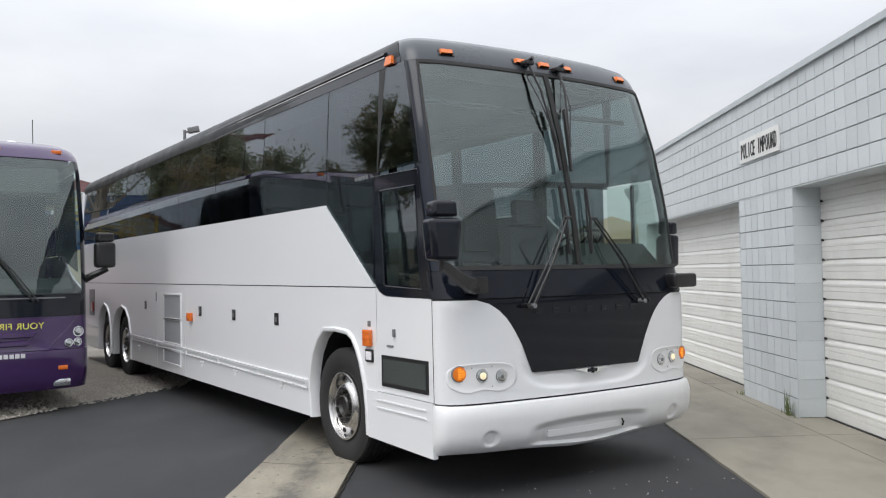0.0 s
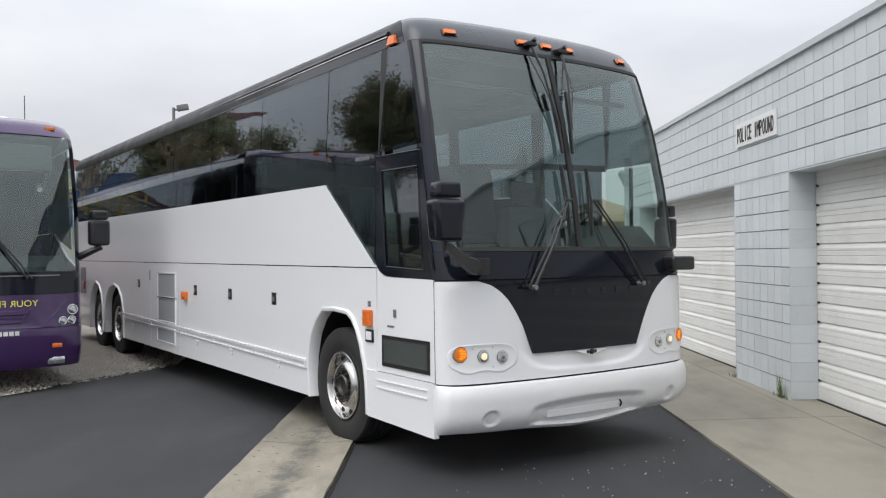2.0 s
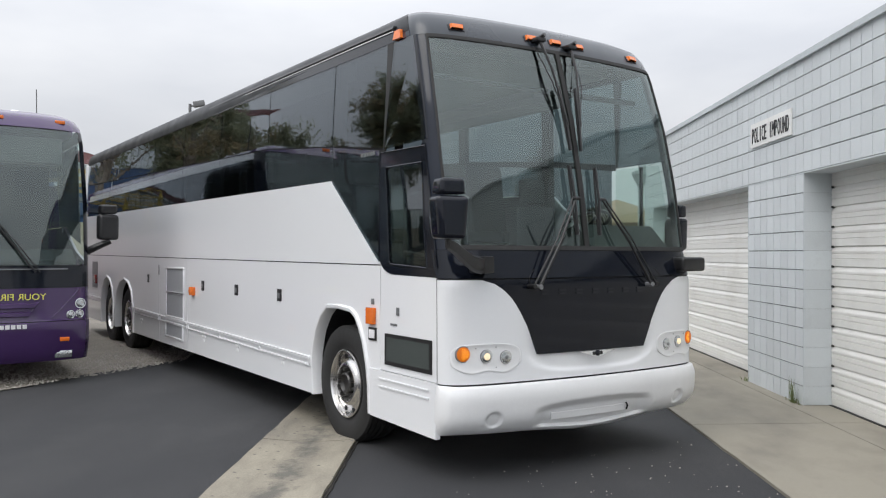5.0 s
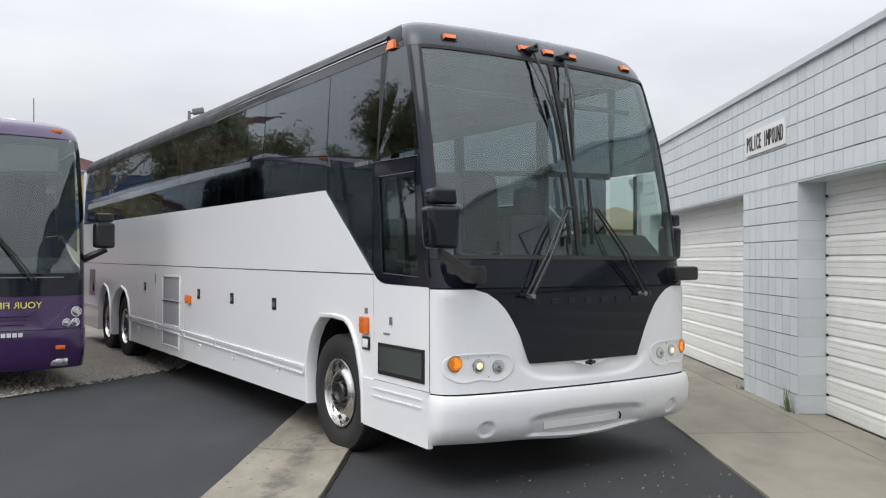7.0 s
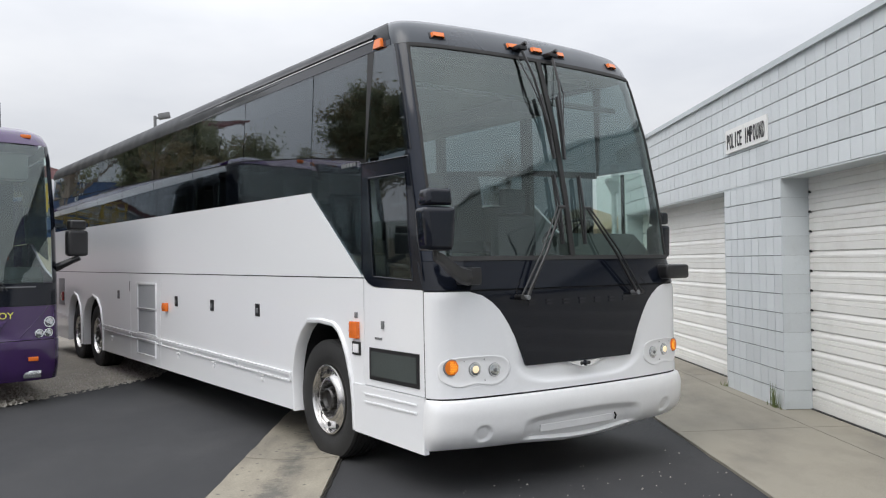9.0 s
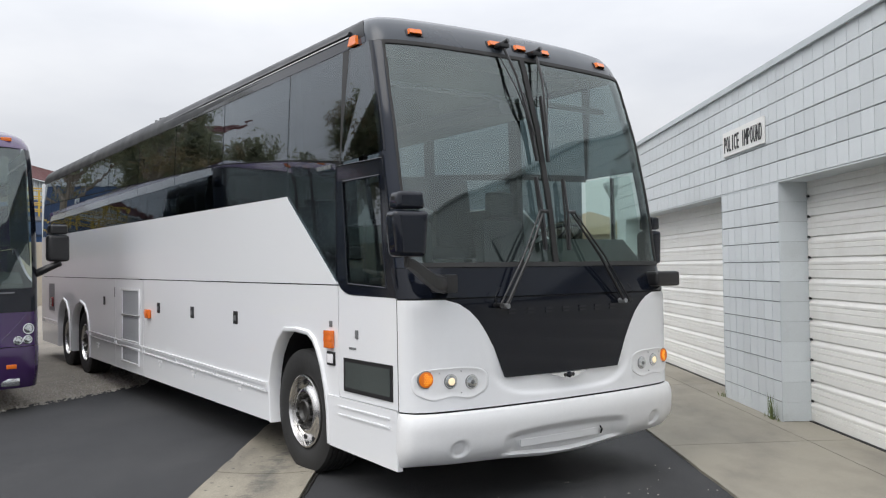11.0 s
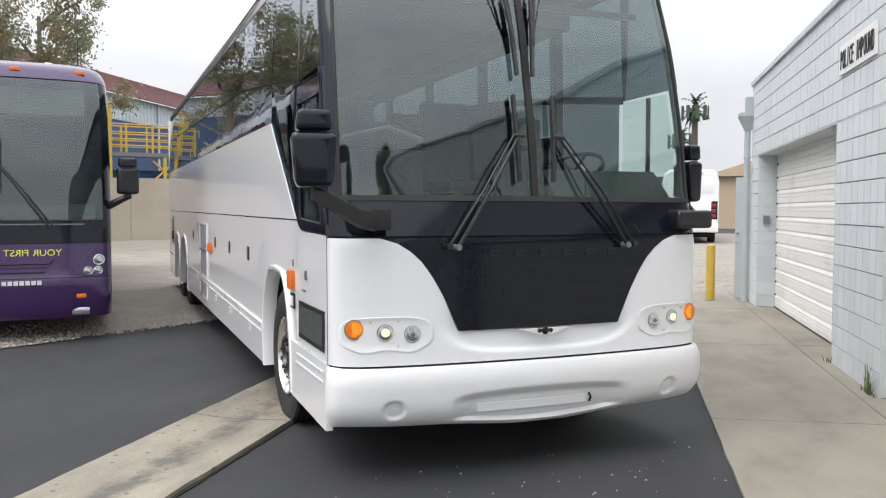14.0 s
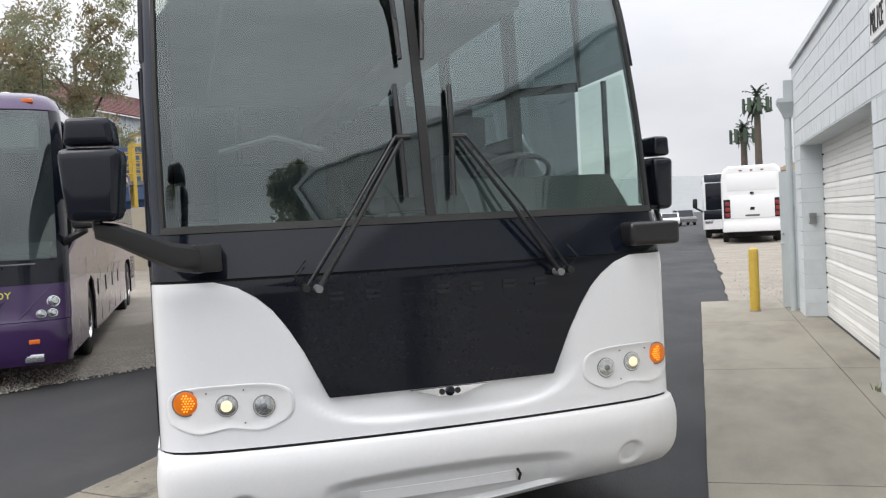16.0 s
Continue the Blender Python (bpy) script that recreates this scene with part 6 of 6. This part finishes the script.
# trees
def gum_tree(x, y, h, spread, seed, brown=0.25, clumps=90, label="tall eucalyptus with pale bare limbs and ragged grey-green crown"):
    rnd = random.Random(seed)
    tree = thing("gum_tree", label, "tree", "gum trees behind the yard", m=pose(x, y, 0))
    tb = bmesh.new()
    lean = Vector((rnd.uniform(-0.6, 0.6), rnd.uniform(-0.4, 0.4), 0))
    top = Vector((0, 0, h * 0.72)) + lean
    tube(tb, [Vector((0, 0, 0)), lean * 0.3 + Vector((0, 0, h * 0.3)), top], 0.22 * min(1.0, h / 9.0) ** 2, 8, 0.07 * min(1.0, h / 9.0))
    tips = []
    for k in range(13):
        f = rnd.uniform(0.52, 0.99)
        p = Vector((0, 0, 0)).lerp(top, f)
        a = rnd.uniform(0, math.tau)
        ln = spread * rnd.uniform(0.45, 1.0)
        q = p + Vector((math.cos(a) * ln, math.sin(a) * ln, h * rnd.uniform(0.06, 0.26)))
        mid = p.lerp(q, 0.5) + Vector((rnd.uniform(-0.3, 0.3), rnd.uniform(-0.3, 0.3), rnd.uniform(-0.2, 0.4)))
        tube(tb, [p, mid, q], 0.08, 6, 0.02)
        tips += [q, q.lerp(mid, 0.4), mid]
        for _ in range(2):
            t = q + Vector((rnd.uniform(-1, 1), rnd.uniform(-1, 1), rnd.uniform(-0.5, 0.8))) * spread * 0.25
            tube(tb, [q.lerp(mid, 0.3), t], 0.025, 4, 0.008)
            tips.append(t)
    part("trunk", tb, BARK, tree, "pale peeling trunk and limbs", True)
    for name, material, share in (("crown", LEAF, 1 - brown), ("dry_foliage", LEAF_BROWN, brown)):
        vs, fs = [], []
        for _ in range(int(clumps * share)):
            c = rnd.choice(tips) + Vector((rnd.gauss(0, 1), rnd.gauss(0, 1), rnd.gauss(0, 0.8))) * spread * 0.15
            rad = rnd.uniform(0.30, 0.75) * spread / 3.0
            for _ in range(130):
                d = Vector((rnd.gauss(0, 1), rnd.gauss(0, 1), rnd.gauss(0, 0.75)))
                p = c + d * rad * 0.55
                ax = Vector((rnd.uniform(-1, 1), rnd.uniform(-1, 1), rnd.uniform(-1.6, 0.3))).normalized()
                sd = ax.cross(Vector((rnd.uniform(-1, 1), rnd.uniform(-1, 1), rnd.uniform(-1, 1)))).normalized()
                ln, wd = rnd.uniform(0.10, 0.24), rnd.uniform(0.022, 0.05)
                i = len(vs)
                vs += [p, p + ax * ln * 0.5 + sd * wd, p + ax * ln, p + ax * ln * 0.5 - sd * wd]
                fs.append((i, i + 1, i + 2, i + 3))
        me = bpy.data.meshes.new(name)
        me.from_pydata(vs, [], fs)
        me.materials.append(material)
        ob = new(name, me)
        ob.parent = tree
        tagged(ob, kind="stuff")
    return tree


for i, (x, y, h, sp, n) in enumerate(((-4.75, 31.0, 12.5, 2.5, 75), (-7.6, 29.5, 13.0, 2.8, 64), (-8.9, 34.0, 10.0, 2.5, 200), (-10.4, 32.0, 9.4, 2.3, 190), (-13.8, 31.0, 9.2, 2.4, 200), (-17.0, 30.0, 12.3, 3.0, 300), (-21.0, 28.6, 13.0, 3.4, 300), (-26.0, 26.5, 11.5, 3.4, 150), (-31.0, 21.0, 11.0, 3.4, 120))):
    gum_tree(x, y, h, sp, 40 + i, 0.3 if i < 2 else 0.15, clumps=n)


gum_tree(*along(-8.2, -0.7).xy, 4.9, 0.8, 61, 0.1, clumps=24, label="slender young gum tree at the end of the block building")


# mast trees: phone masts dressed as palms
def palm_mast(x, y, h, n, seed, r):
    rnd = random.Random(seed)
    p = thing("palm_mast", "phone mast disguised as a palm tree", "palm tree", "palm masts", m=pose(x, y, 0))
    part("trunk", T([(0, 0, 0), (0, 0, h)], 0.30, 10, 0.22), PALM_TRUNK, p, "rough brown mast trunk", True)
    bm = bmesh.new()
    for k in range(n):
        a, el = rnd.uniform(0, math.tau), rnd.uniform(-0.9, 1.35)
        ln = r * rnd.uniform(0.75, 1.1)
        o = Vector((math.cos(a), math.sin(a), 0))
        prev = Vector((0, 0, h - 0.3 + rnd.uniform(-0.5, 0.5)))
        ang = el
        for s in range(5):
            step = o * math.cos(ang) * ln / 5 + Vector((0, 0, math.sin(ang) * ln / 5))
            nxt = prev + step
            w = 0.09 * (1 - s / 6)
            side_v = Vector((-o.y, o.x, 0)) * w
            q = [bm.verts.new(v) for v in (prev - side_v, prev + side_v, nxt + side_v * 0.8, nxt - side_v * 0.8)]
            bm.faces.new(q)
            for t in (-1, 1):
                tip = nxt + side_v * t * 3.0 - Vector((0, 0, 0.12))
                q = [bm.verts.new(v) for v in (prev, nxt, tip)]
                bm.faces.new(q)
            prev = nxt
            ang -= 0.22
    part("fronds", bm, PALM_LEAF, p, "stiff grey-green fronds")
    for k in range(9):
        a = k * math.tau / 9
        part("antenna_panel", B(-0.12, 0.12, -0.06, 0.06, -0.5, 0.5, m=Matrix.Translation((0.95 * math.cos(a), 0.95 * math.sin(a), h - 0.5)) @ Matrix.Rotation(a + 1.57, 4, "Z")), PALM_LEAF, p)
    return p


palm_mast(38.6, 46.6, 9.4, 46, 3, 1.25)
palm_mast(38.9, 48.6, 7.4, 34, 5, 1.05)


# far white coaches
def far_coach(x, y, turn, label, back):
    c = thing("white_coach", label, "bus", m=pose(x, y, 0.02, 0, 0, turn))
    ring = [(-1.28, 0.55), (-1.295, 1.2), (-1.295, 2.9), (-1.22, 3.3), (-1.0, 3.5), (1.0, 3.5), (1.22, 3.3), (1.295, 2.9), (1.295, 1.2), (1.28, 0.55)]
    bm = bmesh.new()
    rr = []
    for y_, k, zt in ((0.0, 0.94, 0.97), (0.12, 0.985, 0.99), (0.35, 1, 1), (12.5, 1, 1), (12.8, 0.97, 0.98)):
        rr.append([Vector((a * k, y_, b * zt)) for a, b in ring])
    v = sheet(bm, rr, closed=True)
    bm.faces.new(v[0])
    bm.faces.new(v[-1])
    part("body", bm, WHITE, c, "white coach body", True, 30)
    for sg in (-1, 1):
        part("side_glass", B(sg * 1.285, sg * 1.302, 0.6, 12.3, 2.0, 3.1), BLACK, c, "black side glazing")
        for yy in (2.6, 3.9, 10.4):
            part("wheel", lathe([(0, -0.02), (0.28, 0.0), (0.5, 0.0), (0.51, -0.25), (0, -0.25)], lambda p, q, d: (sg * (1.27 + d), yy + p, 0.51 + q), 24), RUBBER, c, smooth=True)
    part("underbody", B(-1.1, 1.1, 0.4, 12.3, 0.3, 0.6), DARK, c)
    if back:
        for sg in (-1, 1):
            lamp = part("tail_lamp_panel", B(sg * 1.05 - 0.16, sg * 1.05 + 0.16, -0.03, 0.10, 1.15, 2.0, 0.03), BLACK, c, "black tail lamp panel", True)
            for z in (1.3, 1.55, 1.8):
                part("tail_lens", B(sg * 1.05 - 0.10, sg * 1.05 + 0.10, -0.045, 0.0, z - 0.09, z + 0.09, 0.02), RED_LENS, lamp, smooth=True)
            part("rear_vent", prism([(0.50 * sg, 1.75), (0.78 * sg, 1.75), (0.66 * sg, 1.30), (0.52 * sg, 1.40)], lambda a, z, d: (a, d, z), -0.012, 0.05), INTERIOR, c)
        part("engine_hatch", B(-0.95, 0.95, -0.03, 0.06, 1.15, 2.15, 0.02), WHITE, c, smooth=True)
        part("upper_hatch", B(-1.05, 1.05, -0.015, 0.06, 2.35, 3.15, 0.05), WHITE, c, smooth=True)
        part("rear_bumper", B(-1.25, 1.25, -0.10, 0.08, 0.55, 0.95, 0.05), WHITE, c, smooth=True)
        part("rear_badge", B(-0.09, 0.09, -0.045, 0.0, 1.50, 1.62), BLACK, c)
        part("camera_dome", B(-0.08, 0.08, -0.06, 0.0, 2.2, 2.3, 0.02), BLACK, c)
        part("plate_bars", B(-0.3, 0.3, -0.04, 0.0, 1.22, 1.30), INTERIOR, c)
        for x in (-0.45, 0.0, 0.45):
            part("high_lamp", B(x - 0.06, x + 0.06, -0.02, 0.06, 3.24, 3.29), RED_LENS, c)
    else:
        part("windshield", B(-1.1, 1.1, -0.03, 0.15, 1.55, 3.0, 0.06), BLACK, c, "dark windshield", True)
        part("cap", B(-1.15, 1.15, -0.02, 0.5, 3.02, 3.46, 0.08), CHARCOAL, c, "dark roof cap", True)
        part("nose_band", B(-1.2, 1.2, -0.02, 0.2, 1.05, 1.55, 0.04), BLACK, c, smooth=True)
        for sg in (-1, 1):
            part("mirror", B(sg * 1.62 - 0.12, sg * 1.62 + 0.12, -0.35, -0.15, 1.7, 2.2, 0.05), BLACK_PLASTIC, c, smooth=True)
            part("mirror_arm", T([(sg * 1.6, -0.25, 1.7), (sg * 1.25, 0.0, 1.5)], 0.05), BLACK_PLASTIC, c)
            part("headlamp", B(sg * 0.95 - 0.2, sg * 0.95 + 0.2, -0.03, 0.1, 0.85, 1.05, 0.03), LAMP_GLASS, c, smooth=True)
    return c


far_coach(23.0, 27.4, -36, "white coach parked on gravel, rear engine hatch towards the yard", True)
far_coach(26.4, 33.8, -38, "white coach with dark windshield parked behind another coach", False)


def car(x, y, turn, paint, label, tall=0.0):
    c = thing("parked_car", label, "car", "far parked cars", m=pose(x, y, 0.0, 0, 0, turn))
    prof = [(-2.2, 0.35), (2.2, 0.35), (2.25, 0.7), (2.1, 0.85), (1.2, 0.95), (0.6, 1.40 + tall), (-1.1, 1.45 + tall), (-1.9, 1.0 + tall * 0.6), (-2.25, 0.9)]
    part("body", prism(prof, lambda a, z, d: (d, a, z), -0.88, 0.88), paint, c, smooth=True)
    part("window", prism([(0.95, 1.0), (0.55, 1.34 + tall), (-1.05, 1.38 + tall), (-1.6, 1.0)], lambda a, z, d: (d, a, z), -0.89, 0.89), BLACK, c)
    part("windscreen", prism([(1.22, 0.97), (0.63, 1.38 + tall), (0.60, 1.36 + tall), (1.18, 0.95)], lambda a, z, d: (d, a, z), -0.75, 0.75), BLACK, c)
    for sx in (-1, 1):
        for yy in (-1.35, 1.4):
            part("wheel", lathe([(0, 0.0), (0.2, 0.01), (0.33, 0.0), (0.34, -0.2), (0, -0.2)], lambda p, q, d: (sx * (0.86 + d), yy + p, 0.34 + q), 16), RUBBER, c, smooth=True)
    return c


car(46, 70, 150, WHITE, "white car parked far down the road")
car(51, 75, 160, GREY_TRIM, "dark grey car parked far down the road", 0.25)
car(50, 84, 140, WHITE, "white van parked far down the road", 0.45)
car(55, 90, 150, INTERIOR, "silver car parked far down the road")
car(60, 96, 130, WHITE, "white car parked far down the road")

tan = thing("tan_building", "tan gabled building beyond the gravel lot", "building", m=pose(50.5, 50, 0, 0, 0, -36))
part("wall", B(-6, 6, 0, 14, 0, 4.6), TAN_WALL, tan)
part("roof", prism([(-6.4, 4.5), (6.4, 4.5), (0, 6.6)], lambda a, z, d: (a, d, z), -0.5, 14.5), TAN_WALL, tan)

# far ridge and low trees along the horizon
bm = bmesh.new()
rows = []
for j in range(9):
    row = []
    for i in range(81):
        a = math.radians(-65 + 170 * i / 80)
        r = 560 + 26 * j
        hgt = (32 + 9 * noise.noise(Vector((i * 0.11, 1, 0))) + 3 * noise.noise(Vector((i * 0.5, 4, 0)))) * math.sin(math.pi * min(1, j / 6) / 2)
        row.append(Vector((r * math.sin(a), r * math.cos(a), hgt - 1.0)))
    rows.append(row)
sheet(bm, rows)
tagged(part("backdrop", bm, HILL, smooth=True), "hazy grey ridge along the horizon", "hill", kind="structure")

# small growth and litter
weeds = thing("weeds", "dry weeds growing at the foot of the block pier", "weeds", kind="stuff")
rnd = random.Random(8)
bm = bmesh.new()
for _ in range(46):
    if rnd.random() < 0.75:
        s, d = rnd.gauss(0.16, 0.05), rnd.uniform(0.01, 0.06)
    else:
        s, d = rnd.gauss(1.66, 0.05), rnd.uniform(0.01, 0.05)
    p = along(s, d, 0.03)
    hgt = rnd.uniform(0.04, 0.30 if s < 1 else 0.12)
    o = Vector((rnd.uniform(-1, 1), rnd.uniform(-1, 1), 0)) * 0.04
    w = Vector((rnd.uniform(-1, 1), rnd.uniform(-1, 1), 0)).normalized() * 0.005
    q = [bm.verts.new(v) for v in (p - w, p + w, p + o * 0.5 + w + Vector((0, 0, hgt * 0.6)), p + o * 0.5 - w + Vector((0, 0, hgt * 0.6)))]
    bm.faces.new(q)
    t = bm.verts.new(p + o + Vector((0, 0, hgt)))
    bm.faces.new((q[2], t, q[3]))
part("blades", bm, WEED, weeds)


def scatter(name, label, n, place, size, material, seed, category):
    rnd = random.Random(seed)
    vs, fs = [], []
    for _ in range(n):
        p, r = place(rnd), size * rnd.uniform(0.5, 1.5)
        i = len(vs)
        pts = [Vector((rnd.uniform(0.6, 1), 0, 0)), Vector((0, rnd.uniform(0.6, 1), 0)), Vector((-rnd.uniform(0.6, 1), 0, 0)), Vector((0, -rnd.uniform(0.6, 1), 0)), Vector((0, 0, rnd.uniform(0.5, 0.9))), Vector((0, 0, -0.3))]
        rot = Matrix.Rotation(rnd.uniform(0, 6.28), 3, "Z")
        vs += [p + rot @ q * r for q in pts]
        for a, b in ((0, 1), (1, 2), (2, 3), (3, 0)):
            fs += [(i + a, i + b, i + 4), (i + b, i + a, i + 5)]
    me = bpy.data.meshes.new(name)
    me.from_pydata(vs, [], fs)
    me.materials.append(material)
    return tagged(new(name, me), label, category, kind="stuff")


def on_gravel(r):
    x = r.uniform(-7, 0.5)
    e = 6.95 + 0.60 * (x + 2.4) if x < -1 else 7.8 + 1.72 * (x + 1)
    y = max(e, 3.6) - 0.15 + abs(r.gauss(0, 1)) * 5
    return Vector((x, y, 0.02))


scatter("gravel_stones", "loose pale gravel stones", 15000, on_gravel, 0.021, STONE, 5, "gravel")
scatter("road_litter", "small pale stones strewn on the asphalt", 130, lambda r: Vector((r.uniform(-1.6, 1.4), r.uniform(-2.0, 0.2), 0.006)), 0.008, STONE, 6, "litter")
scatter("gravel_stones", "loose gravel beyond the apron", 2500, lambda r: along(9.4 + abs(r.gauss(0, 5)), r.uniform(-6, 0.7), 0.03), 0.02, STONE, 7, "gravel")

# ---- scored blocks of the front wall ----
TILE, RISE, JOINT, SCORE = 0.2075, 0.204, 0.008, 0.005


def tile_mesh(w, h):
    bm = bmesh.new()
    b = 0.003
    outer = [bm.verts.new(p) for p in ((0, 0, 0), (w, 0, 0), (w, 0, h), (0, 0, h))]
    face = [bm.verts.new(p) for p in ((b, 0.012, b), (w - b, 0.012, b), (w - b, 0.012, h - b), (b, 0.012, h - b))]
    bm.faces.new(face)
    for i in range(4):
        j = (i + 1) % 4
        bm.faces.new((outer[i], outer[j], face[j], face[i]))
    return mesh_of(bm, "block", BLOCK)


BASIS = Matrix(((U.x, N.x, 0, 0), (U.y, N.y, 0, 0), (0, 0, 1, 0), (0, 0, 0, 1)))
cell = tile_mesh(TILE - SCORE, RISE - JOINT)
top_cell = tile_mesh(TILE - SCORE, TOP - LINTEL - 0.016 - 5 * RISE)
edge_cell = tile_mesh(TILE * 0.5 - SCORE, RISE - JOINT)
rest_v, rest_f = [], []
rnd = random.Random(11)


def lay(s, z, me):
    m = Matrix.Translation(along(s + SCORE / 2, -0.012 + rnd.uniform(-0.0012, 0.0012), z + JOINT / 2)) @ BASIS
    if -2.3 < s < PIER + 0.35:
        ob = new("block", me)
        ob.parent = wall
        ob.matrix_basis = m
    else:
        i = len(rest_v)
        rest_v.extend(m @ v.co for v in me.vertices)
        rest_f.extend(tuple(i + k for k in p.vertices) for p in me.polygons)


for a, b in piers:
    n = int(round((b - a) / TILE * 2))
    for r in range(12):
        z = LINTEL - (r + 1) * RISE
        s = a
        for k in range(n // 2):
            lay(a + k * TILE, z, cell)
        if n % 2:
            lay(a + (n // 2) * TILE, z, edge_cell)
for r in range(6):
    z = LINTEL + 0.011 + r * RISE
    me = cell if r < 5 else top_cell
    s = -2.2825
    while s < S_END - 0.11:
        lay(s, z, me)
        s += TILE
    s = -2.49
    while s > S_BEG:
        lay(s, z, me)
        s -= TILE
me = bpy.data.meshes.new("blocks_far")
me.from_pydata(rest_v, [], rest_f)
me.materials.append(BLOCK)
rest = new("blocks_far", me)
rest.parent = wall
tagged(rest, kind="stuff")
